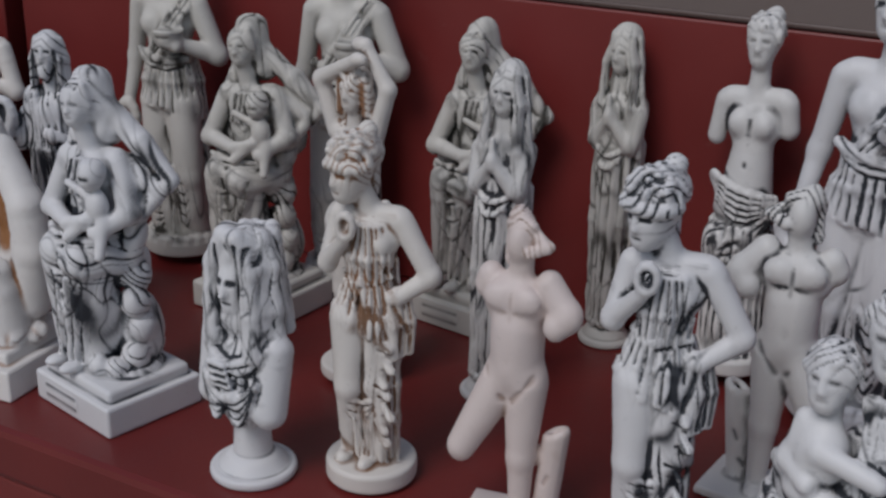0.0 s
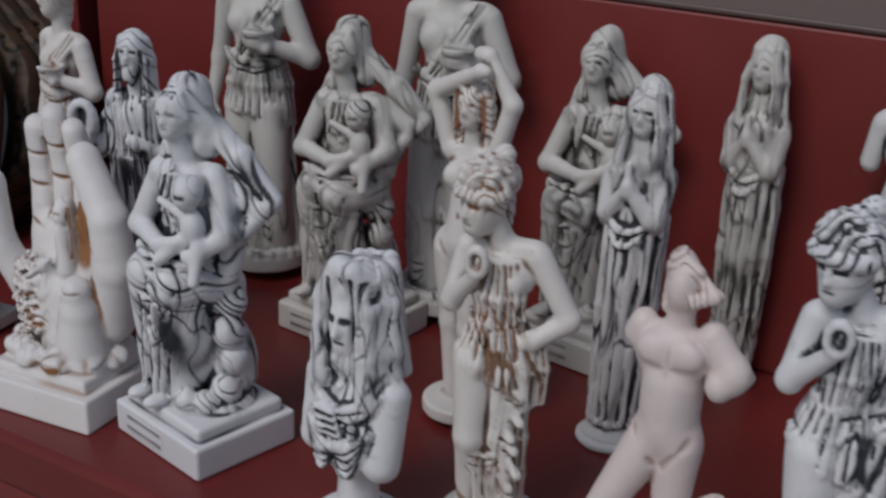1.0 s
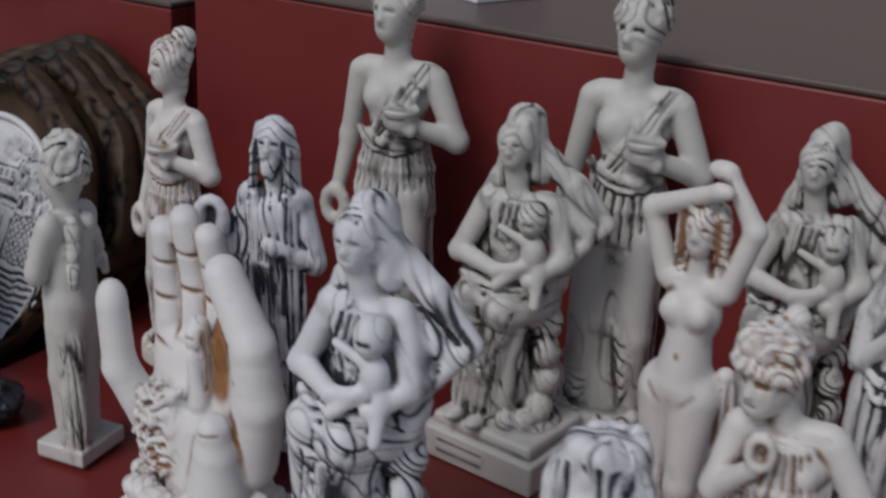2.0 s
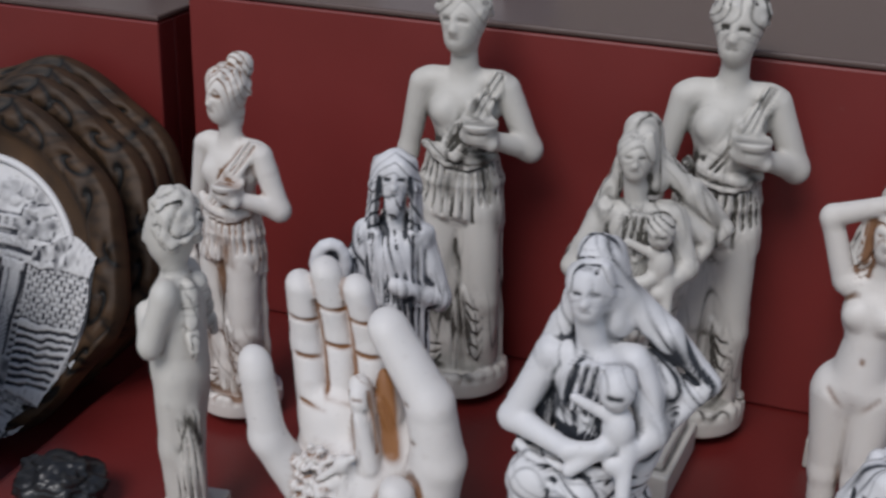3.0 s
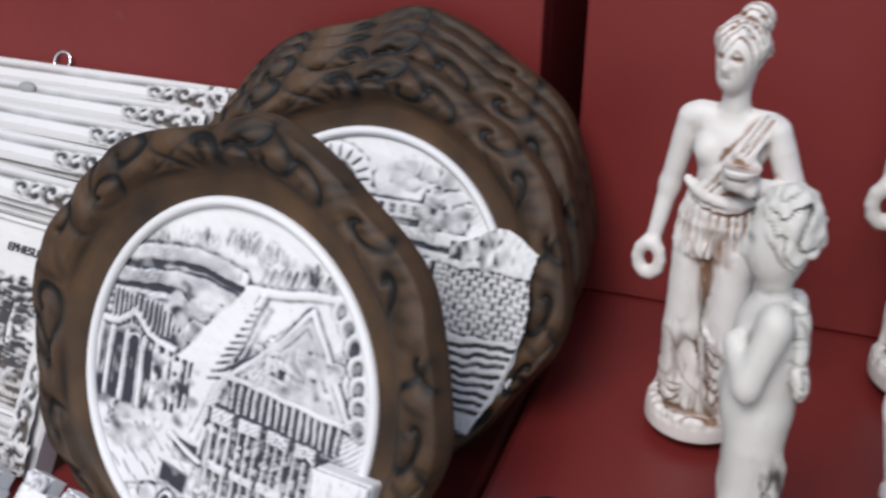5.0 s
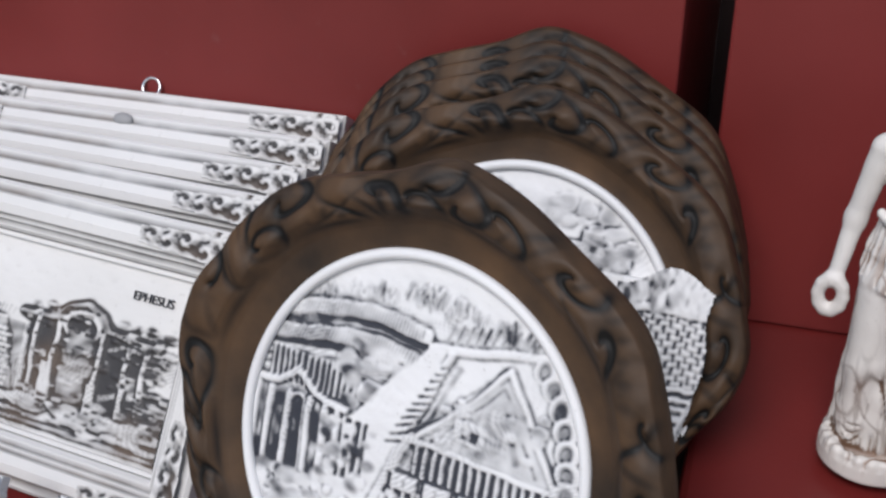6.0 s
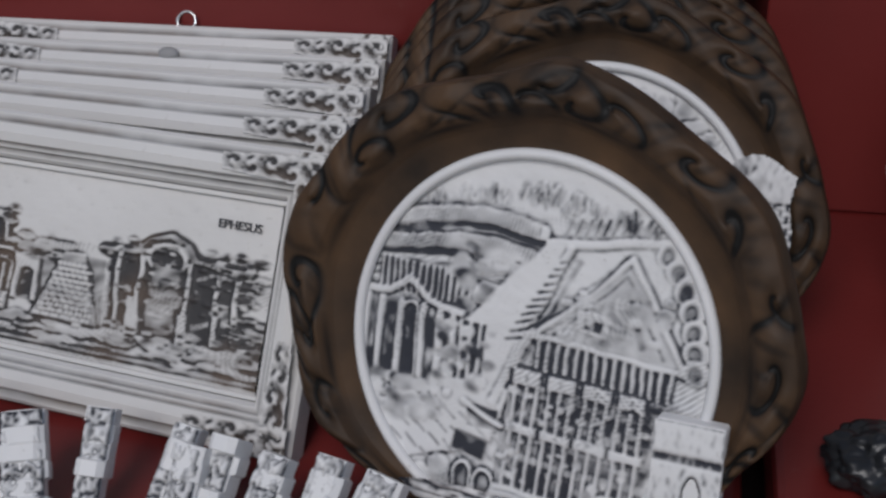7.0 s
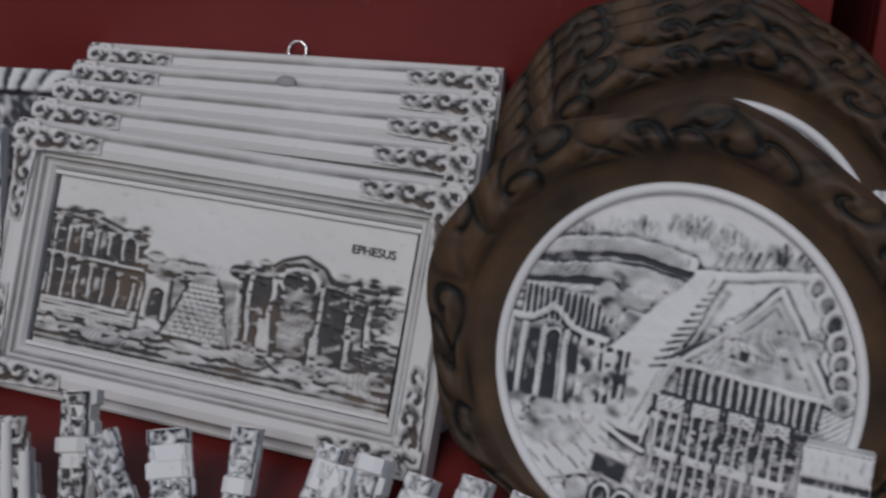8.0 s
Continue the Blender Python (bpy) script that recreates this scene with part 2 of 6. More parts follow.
def carve(prims, folds, seed, cell, blend=1.6, hair=(0.8, 0.3), skin=0.25, crumple=0.85):
    """A mesh (verts, faces, wash) of the union of prims, in the prims' own units, with folds cut into its cloth."""
    strokes = [p for p in prims if p[0] == "s"]
    prims = [p for p in prims if p[0] != "s"]
    lo = np.min([bounds(p)[0] for p in prims], 0) - 3
    hi = np.max([bounds(p)[1] for p in prims], 0) + 3
    n = np.ceil((hi - lo) / cell).astype(int) + 1
    ax = [(lo[i] + cell * np.arange(n[i])).astype(np.float32) for i in range(3)]
    big = np.float32(6.0)
    F = np.full(n, big, np.float32)
    HARD = np.full(n, big, np.float32)
    kinds = [np.full(n, big, np.float32) for _ in range(4)]
    for p in prims:
        a, b = bounds(p)
        i0 = np.clip(((a - 4 - lo) / cell).astype(int), 0, n - 1)
        i1 = np.clip(((b + 4 - lo) / cell).astype(int) + 2, 1, n)
        sl = tuple(slice(i0[k], i1[k]) for k in range(3))
        X, Y, Z = ax[0][sl[0]][:, None, None], ax[1][sl[1]][None, :, None], ax[2][sl[2]][None, None, :]
        d = np.minimum(field(p, X, Y, Z), big).astype(np.float32)
        k = (0.95 * blend if p[-1] == 0 else 0.75 * blend) if p[-1] < 3 else 0.4
        h = np.maximum(k - np.abs(F[sl] - d), 0) / k
        F[sl] = np.minimum(F[sl], d) - h * h * k * 0.25
        HARD[sl] = np.minimum(HARD[sl], d)
        kinds[p[-1]][sl] = np.minimum(kinds[p[-1]][sl], d)
    near = np.abs(F) < 2.5
    ii = np.nonzero(near)
    P = [ax[k][ii[k]] for k in range(3)]
    ks = np.stack([k[near] for k in kinds])
    e = np.exp(-np.clip(ks - ks.min(0), 0, 8) / 0.7)
    wt = e / e.sum(0)
    warp = ripple(P, waves(seed, 6, 0.16))
    fine = ripple(P, waves(seed + 7, 8, 0.9))
    disp, wash = np.zeros_like(P[0]), np.zeros_like(P[0])
    swell = np.clip(0.65 + 0.9 * ripple(P, waves(seed + 11, 5, 0.22)), 0.12, 1.25)
    rub = np.clip(0.42 + 1.9 * ripple(P, waves(seed + 13, 6, 0.26)), 0.0, 1.0)
    ink, rust = np.zeros_like(P[0]), np.zeros_like(P[0])
    curl = ripple(P, waves(seed + 17, 6, 0.42))
    for kind, prm, z0, z1, amp in folds:
        m = np.clip((P[2] - z0) / 3, 0, 1) * np.clip((z1 - P[2]) / 3, 0, 1)
        if kind == "round":        # n folds round an upright axis, leaning by s
            cx, cy, nf, s, ww = prm
            ph = 1.15 * nf * np.arctan2(P[0] - cx, -(P[1] - cy)) + s * P[2] + 1.5 * ww * warp
        elif kind == "swag":       # hanging curves round a point
            cx, cy, cz, fr, ww = prm
            ph = 1.15 * fr * np.sqrt((P[0] - cx) ** 2 + (P[1] - cy) ** 2 + (P[2] - cz) ** 2) + ww * warp
        else:                      # straight pleats along a direction
            dx, dy, dz, ww = prm
            ph = 0.9 * (dx * P[0] + dy * P[1] + dz * P[2]) + 1.5 * ww * warp
        ph = ph + 1.9 * curl
        s1, s2 = np.abs(np.sin(ph / 2)), np.abs(np.sin(0.83 * ph + 1.7 * warp + 0.9))
        g = np.maximum(np.exp(-(s1 / 0.30) ** 2), 0.5 * np.exp(-(s2 / 0.2) ** 2))
        part_m = m * wt[1]
        disp += part_m * 0.95 * amp * swell * (1.0 * (s1 - 0.62) + 0.45 * (s2 - 0.6) - 0.6 * g)
        wash = np.maximum(wash, part_m * np.maximum(np.exp(-(s1 / 0.17) ** 2), 0.5 * np.exp(-(s2 / 0.12) ** 2)) * (0.15 + 0.85 * rub))
    squashed = [P[0], P[1], 0.38 * P[2]]
    for s3, fr, deep3 in ((29, 0.34, 0.75), (37, 0.62, 0.42), (43, 0.95, 0.22)):      # crumpled creases between the folds
        vein = np.exp(-(ripple(squashed, waves(seed + s3, 6, fr)) / 0.085) ** 2)
        clump = np.clip(0.08 + 2.2 * ripple(P, waves(seed + s3 + 2, 5, 0.17)), 0, 1)
        disp -= crumple * wt[1] * deep3 * vein * clump
        ink = np.maximum(ink, wt[1] * vein * clump * 0.75 * min(1.0, 0.3 + 0.7 * crumple))
    cut = np.zeros_like(P[0])
    for q in strokes:              # engraved lines and dents
        a, b = np.array(q[1]), np.array(q[2])
        ba = b - a
        wide3 = 2.4 * q[3] * np.array([1.0, q[7], 1.0])
        lo3, hi3 = np.minimum(a, b) - wide3, np.maximum(a, b) + wide3
        at = np.nonzero((P[2] > lo3[2]) & (P[2] < hi3[2]) & (P[0] > lo3[0]) & (P[0] < hi3[0]) & (P[1] > lo3[1]) & (P[1] < hi3[1]))[0]
        if not len(at):
            continue
        px, py, pz = P[0][at] - a[0], P[1][at] - a[1], P[2][at] - a[2]
        t = np.clip((px * ba[0] + py * ba[1] + pz * ba[2]) / (float(ba @ ba) + 1e-9), 0, 1)
        k = np.exp(-((px - t * ba[0]) ** 2 + ((py - t * ba[1]) / q[7]) ** 2 + (pz - t * ba[2]) ** 2) / q[3] ** 2)
        cut[at] = np.maximum(cut[at], q[4] * k)
        ink[at] = np.maximum(ink[at], np.clip(q[5] * k, 0, 1) * (0.6 if q[5] <= 1 else 0.95))
        rust[at] = np.maximum(rust[at], q[6] * np.clip(1.6 * k, 0, 1))
    disp -= cut
    hp = 1.25 * P[2] + 1.0 * np.abs(P[0]) + 8.5 * ripple(P, waves(seed + 3, 6, 0.45)) + 0.6 * P[1]
    hg = np.exp(-(np.sin(hp * hair[0]) / 0.32) ** 2) * (0.35 + 0.65 * rub)
    disp -= wt[2] * hair[1] * hg
    ink = np.maximum(ink, wt[2] * np.clip(1.2 * hg - 0.1, 0, 1) * 0.95)
    crease = np.clip((HARD[near] - F[near]) / (0.3 * blend), 0, 1)
    wash = np.maximum(wash, (1 - wt[3]) * np.clip(crease * 1.8 - 0.8, 0, 1) * (0.04 + 0.3 * wt[1]) * np.clip(0.6 + fine, 0, 1))
    disp += (1 - wt[3]) * 0.10 * fine + (wt[1] + wt[2]) * 0.5 * ripple(P, waves(seed + 23, 8, 0.62))
    wash = np.maximum(wash, skin * wt[0] * np.clip(fine * 1.8 - 0.7, 0, 1))
    F[near] -= disp
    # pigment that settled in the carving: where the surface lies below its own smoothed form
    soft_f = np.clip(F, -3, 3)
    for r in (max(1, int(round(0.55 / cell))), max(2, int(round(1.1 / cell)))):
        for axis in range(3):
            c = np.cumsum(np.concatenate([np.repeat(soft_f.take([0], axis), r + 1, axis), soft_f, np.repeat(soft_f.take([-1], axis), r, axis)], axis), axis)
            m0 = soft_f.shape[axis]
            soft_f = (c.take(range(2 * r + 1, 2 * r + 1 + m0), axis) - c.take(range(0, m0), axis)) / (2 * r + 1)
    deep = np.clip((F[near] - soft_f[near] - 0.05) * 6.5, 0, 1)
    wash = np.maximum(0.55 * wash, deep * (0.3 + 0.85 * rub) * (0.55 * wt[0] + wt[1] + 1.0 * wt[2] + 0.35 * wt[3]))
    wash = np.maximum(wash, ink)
    W, R = np.zeros(n, np.float32), np.zeros(n, np.float32)
    W[near], R[near] = np.maximum(wash, 0.9 * rust), rust
    # one vertex in each cell that the surface crosses, at the mean of its crossings
    S = F < 0
    corner = [S[i:n[0] - 1 + i, j:n[1] - 1 + j, k:n[2] - 1 + k] for i in (0, 1) for j in (0, 1) for k in (0, 1)]
    count = np.sum(corner, 0)
    active = (count > 0) & (count < 8)
    idx = -np.ones(active.shape, np.int64)
    idx[active] = np.arange(active.sum())
    ci = np.stack(np.nonzero(active), 1)
    acc, num = np.zeros((len(ci), 3)), np.zeros(len(ci))
    for axis in range(3):
        o1, o2 = [a for a in range(3) if a != axis]
        for u in (0, 1):
            for v in (0, 1):
                a = ci.copy()
                a[:, o1] += u
                a[:, o2] += v
                b = a.copy()
                b[:, axis] += 1
                fa, fb = F[tuple(a.T)], F[tuple(b.T)]
                hit = (fa < 0) != (fb < 0)
                t = np.where(hit, fa / np.where(hit, fa - fb, 1), 0)
                q = a.astype(float)
                q[:, axis] += t
                acc[hit] += q[hit]
                num[hit] += 1
    verts = acc / num[:, None] * cell + lo
    vw = W[tuple(ci.T)]
    faces = []
    for axis in range(3):
        o1, o2 = [(1, 2), (2, 0), (0, 1)][axis]
        a = [slice(0, m) for m in n]
        b = [slice(0, m) for m in n]
        a[axis], b[axis] = slice(0, n[axis] - 1), slice(1, n[axis])
        sa, sb = S[tuple(a)], S[tuple(b)]
        e = np.stack(np.nonzero(sa != sb), 1)
        ok = (e[:, o1] > 0) & (e[:, o2] > 0) & (e[:, o1] < n[o1] - 1) & (e[:, o2] < n[o2] - 1)
        e = e[ok]
        flip = sb[tuple(e.T)]
        q = []
        for du, dv in ((0, 0), (1, 0), (1, 1), (0, 1)):
            c = e.copy()
            c[:, o1] -= du
            c[:, o2] -= dv
            q.append(idx[tuple(c.T)])
        q = np.stack(q, 1)
        q[flip] = q[flip][:, ::-1]
        faces.append(q)
    return verts, np.concatenate(faces), vw, R[tuple(ci.T)]


def figurine(name, spec, x, y, height, turn, mat, label, category="figurine", cell=0.0008, seed=1, flip=False, z=0.0, wide=0.9, shear=(0.0, 0.0), group="figurines on the red board"):
    prims, folds, opts = spec
    top = max(bounds(p)[1][2] for p in prims if p[0] != "s")
    k = height / top
    v, f, w, stain = carve(prims, folds, seed, cell / k, **opts)
    v = v * k
    v[:, :2] *= wide
    v[:, 0] += shear[0] * v[:, 2]
    v[:, 1] += shear[1] * v[:, 2]
    if flip:
        v[:, 0] *= -1
        f = f[:, ::-1]
    v[:, 2] -= v[:, 2].min()
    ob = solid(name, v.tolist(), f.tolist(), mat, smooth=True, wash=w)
    ob.data.attributes.new("rust", "FLOAT", "POINT").data.foreach_set("value", np.asarray(stain, np.float32))
    ob.matrix_world = pose(x, y, z, 0, 0, turn)
    return tagged(ob, label, category, group)


def head(x, y, z, s=1.0, lean=0.0, hair=True, bun=True, face=-1.0):
    """A plain head: skull, jaw, nose ridge, hair cap and knot; face: the way it looks along y."""
    out = [E(x, y, z, 4.6 * s, 5.4 * s, 6.4 * s, 0, lean), E(x, y + face * 2.4 * s, z - 3.4 * s, 2.9 * s, 2.6 * s, 3.0 * s),
           C(x, y + face * 4.7 * s, z + 1.6 * s, 0.6 * s, x, y + face * 5.5 * s, z - 0.8 * s, 0.75 * s)]
    for e in (-1, 1):
        out.append(S(x + e * 1.2 * s, y + face * 4.9 * s, z + 1.2 * s, x + e * 2.6 * s, y + face * 4.4 * s, z + 1.0 * s, 0.6 * s, 0.55 * s, 0.62))
    out.append(S(x - 1.0 * s, y + face * 5.2 * s, z - 3.0 * s, x + 1.0 * s, y + face * 5.2 * s, z - 3.0 * s, 0.4 * s, 0.25 * s, 0.3))
    if hair:
        out += [E(x, y - face * 1.0 * s, z + 2.2 * s, 5.6 * s, 6.0 * s, 5.8 * s, 2)]
    if bun:
        out += [E(x + 1.5 * s, y - face * 4.5 * s, z + 6.5 * s, 3.1 * s, 3.1 * s, 2.8 * s, 2), C(x, y - face * 3 * s, z, 3.4 * s, x, y - face * 3.5 * s, z - 7 * s, 2.0 * s, 2)]
    return out


def between(pts, t):
    """A point along an evenly timed polyline, t in 0..1."""
    s = min(max(t, 0.0), 1.0) * (len(pts) - 1)
    i = min(int(s), len(pts) - 2)
    return [a + (b - a) * (s - i) for a, b in zip(pts[i], pts[i + 1])]


def pleats(rows, n, r, ink=0.85, kind=1, groove=0.45, seed=0):
    """Hanging folds side by side: each runs through the rows of polylines from top to bottom."""
    rng, out = random.Random(seed + n), []
    for i in range(n):
        t = (i + 0.5 + rng.uniform(-0.2, 0.2)) / n
        line = [between(row, t) for row in rows]
        line[-1][2] += rng.uniform(-1.2, 1.2)
        rr = r * rng.uniform(0.75, 1.2)
        for a, b in zip(line, line[1:]):
            out.append(C(*a, rr, *b, rr * 1.08, kind))
        if i:
            cut = [between(row, (i + rng.uniform(-0.15, 0.15)) / n) for row in rows]
            dark = ink * rng.uniform(0.5, 1.15)
            for row, c in zip(rows, cut):                          # grooves lie on the outside of the cloth
                mx, my = sum(q[0] for q in row) / len(row), sum(q[1] for q in row) / len(row) + 6.0
                far = math.hypot(c[0] - mx, c[1] - my) + 1e-6
                c[0] += 0.75 * r * (c[0] - mx) / far
                c[1] += 0.75 * r * (c[1] - my) / far
            for a, b in zip(cut, cut[1:]):
                out.append(S(*a, *b, groove, 0.5, dark))
    return out


def swags(a, b, sag, n, step, r, front=2.0, ink=0.85):
    """Cloth folds that hang in curves from a to b, one below the other, bulging towards the front."""
    out = []
    for j in range(n):
        line = []
        for i in range(7):
            t = i / 6
            u = 4 * t * (1 - t)
            line.append([a[0] + (b[0] - a[0]) * t, a[1] + (b[1] - a[1]) * t - front * u, a[2] + (b[2] - a[2]) * t - (sag + step * j) * u - 0.5 * j])
        for p, q in zip(line, line[1:]):
            out.append(C(*p, r, *q, r, 1))
            out.append(S(p[0], p[1] - 0.3 * r, p[2] - 1.15 * r, q[0], q[1] - 0.3 * r, q[2] - 1.15 * r, 0.42, 0.45, 1.1 * ink, 0.0, 4.0))
    return out


def ring(cx, cy, z, rx, ry, a0=-90, a1=90, n=9, dz=0.0):
    """An arc of points round an upright axis; 0 degrees faces the front, positive to +x."""
    out = []
    for i in range(n):
        a = math.radians(a0 + (a1 - a0) * i / (n - 1))
        out.append([cx + rx * math.sin(a), cy - ry * math.cos(a), z + dz * math.sin(a)])
    return out


def locks(x, y, z, s, n=15, seed=3):
    """Short wavy tufts over a head of size s, parted above the brow, with dark hollows between them."""
    rng, out = random.Random(seed), []
    for i in range(3 * n):
        up = 0.98 - 1.0 * (i + 0.5) / (3 * n)
        a = 2.39996 * i + rng.uniform(-0.3, 0.3)
        w = math.sqrt(max(0.0, 1 - up * up))
        dx, dy = w * math.sin(a), -w * math.cos(a)
        if dy < -0.45 and up < 0.42:                              # leave the brow bare
            continue
        c = (x + 5.7 * s * dx, y + 1.0 * s + 6.0 * s * dy, z + 2.2 * s + 5.8 * s * up)
        side = 1 if dx > 0 else -1
        e = (c[0] + side * 0.5 * s * rng.uniform(0.0, 1.0), c[1] + 1.0 * s * rng.uniform(0.0, 1.0), c[2] - 1.3 * s * rng.uniform(0.4, 1.0))
        r = s * rng.uniform(0.65, 1.05)
        out.append(C(*c, r, *e, 0.8 * r, 2))
        if rng.random() < 0.55:
            k = 1.07
            out.append(S(x + (c[0] - x) * k + 0.9 * s, y + (c[1] - y) * k, c[2] + 0.4 * s, x + (e[0] - x) * k + 0.9 * s, y + (e[1] - y) * k, e[2], 0.38 * s, 0.4, rng.uniform(0.6, 1.3)))
    return out


def posed(prims, pivot, rz=0.0, rx=0.0):
    """The same forms turned by rz round an upright axis and nodded by rx about the pivot (degrees)."""
    m = Matrix.Rotation(math.radians(rz), 3, "Z") @ Matrix.Rotation(math.radians(rx), 3, "X")
    base, out = Vector(pivot), []

    def to(q):
        return tuple(m @ (Vector(q) - base) + base)

    for q in prims:
        if q[0] == "c":
            out.append(("c", to(q[1]), q[2], to(q[3]), q[4], q[5]))
        elif q[0] == "e":
            out.append(("e", to(q[1]), *q[2:]))
        else:
            out.append(("s", to(q[1]), to(q[2]), *q[3:]))
    return out


def goddess():
    """A standing woman in a long robe with a bowl at her breast and a ring jug in her lowered arm."""
    p = [D(0, 0, 0, 4.5, 13.0, 1.0), C(0, 0.8, 5, 7.8, 0, 0.5, 42, 7.0, 1), C(4.8, -2.6, 46, 5.2, 6.2, -4.5, 24, 4.3), C(6.2, -4.5, 24, 4.3, 6.0, -3.0, 7, 4.2, 1), C(-4.8, -2.2, 46, 5.2, -5.2, -3.6, 26, 4.6), C(-5.2, -3.6, 26, 4.6, -5.0, -2.2, 7, 4.4, 1),
         E(0, 0, 47, 10.4, 7.6, 7, 1), C(0, 0, 54, 7.2, 0, -0.3, 65, 6.6, 0), E(0, 0, 70, 8.8, 5.8, 7.6), E(-3.9, -4.2, 69.5, 3.2, 2.6, 3.2), E(3.9, -4.2, 69.5, 3.2, 2.6, 3.2, 1),
         C(-7.8, 0.6, 75.6, 3.2, 7.8, 0.6, 75.6, 3.2), C(0, 0.3, 76, 3.5, 0, -0.6, 84, 3.0),
         C(-10.2, 0.5, 74.6, 3.0, -13.6, 1, 58, 2.5), C(-13.6, 1, 58, 2.4, -15.5, -2, 45, 1.8), C(10.2, 0.5, 74.6, 3.3, 16.2, 0.5, 61, 3.0), C(16.2, 0.5, 61, 2.8, 7.5, -7.6, 65, 2.0),
         D(5.4, -9.0, 64.5, 69.5, 3.4, 0.7, 0, 5.0), C(2, -9.2, 66, 1.3, 8.5, -10.2, 64.5, 1.5), S(2.5, -13, 67.3, 8.6, -13, 67.3, 0.5, 0.4, 0.7), S(2.5, -9.4, 69.6, 8, -9.4, 69.6, 2.2, 1.2, 0.7)]
    p += pleats([[(7.4, -2.4, 79), (10.2, -0.6, 77)], [(2.5, -6.6, 71), (6.0, -6.4, 69)], [(-4.5, -6.0, 61), (-1.5, -6.6, 59)]], 3, 0.7, 0.5)
    p += pleats([ring(0, 0, 59.5, 7.8, 6.4, -105, 105), ring(0, 0, 53, 9.2, 7.2, -105, 105), ring(0, 0.2, 45.5, 10.2, 8.0, -105, 105, dz=-2.5)], 15, 0.9, 0.7, seed=2)
    p += swags((-8, -4.0, 62), (8, -4.0, 60), 1.6, 2, 1.3, 1.0, 3.0)
    p += pleats([ring(6.6, 1, 44, 3.0, 3.0, -40, 120, 4), ring(7.2, 1, 5.5, 3.4, 3.4, -40, 120, 4)], 3, 1.1, 0.7) + pleats([ring(-6.6, 1, 44, 3.0, 3.0, -120, 40, 4), ring(-7.4, 1, 5.5, 3.4, 3.4, -120, 40, 4)], 3, 1.1, 0.7)
    p += pleats([[(-1.6, -4.6, 40), (2.2, -4.6, 40)], [(-1.8, -5.4, 5.5), (2.2, -6.0, 5.5)]], 3, 1.0, 0.9)
    p += swags((2.0, -6.5, 27), (9.4, -3.0, 30), 5.0, 5, 3.0, 0.7, 2.6, 0.95) + swags((-9.5, -2.5, 16), (-2.5, -5.0, 13), 2.0, 3, 2.0, 0.75, 2.0, 0.8)
    for i in range(10):
        a, b = i / 10 * 6.283, (i + 1) / 10 * 6.283
        p.append(C(-15.8 + 2.9 * math.cos(a), -3, 40.5 + 3.9 * math.sin(a), 1.2, -15.8 + 2.9 * math.cos(b), -3, 40.5 + 3.9 * math.sin(b), 1.2))
    for i in range(14):
        a = math.radians(-100 + 200 * i / 13)
        p.append(E(11.2 * math.sin(a), -11.2 * math.cos(a), 5.2, 1.6, 1.6, 1.3, 1))
    p += posed(head(0, -1.5, 89.6, 1.04) + locks(0, -1.5, 89.6, 1.0, 17), (0, 0, 84), -14)
    p += [E(1.5, 3.0, 98.2, 3.6, 3.6, 2.6, 2), S(-2, 0.4, 98.4, 5, 0.4, 98.4, 0.5, 0.5, 0.9)]
    return p, [("round", (0, 0, 9, 0.01, 1.2), 5, 40, 0.28), ("swag", (3, -4, 74, 1.0, 1.4), 54, 68, 0.3)], {"blend": 1.6}


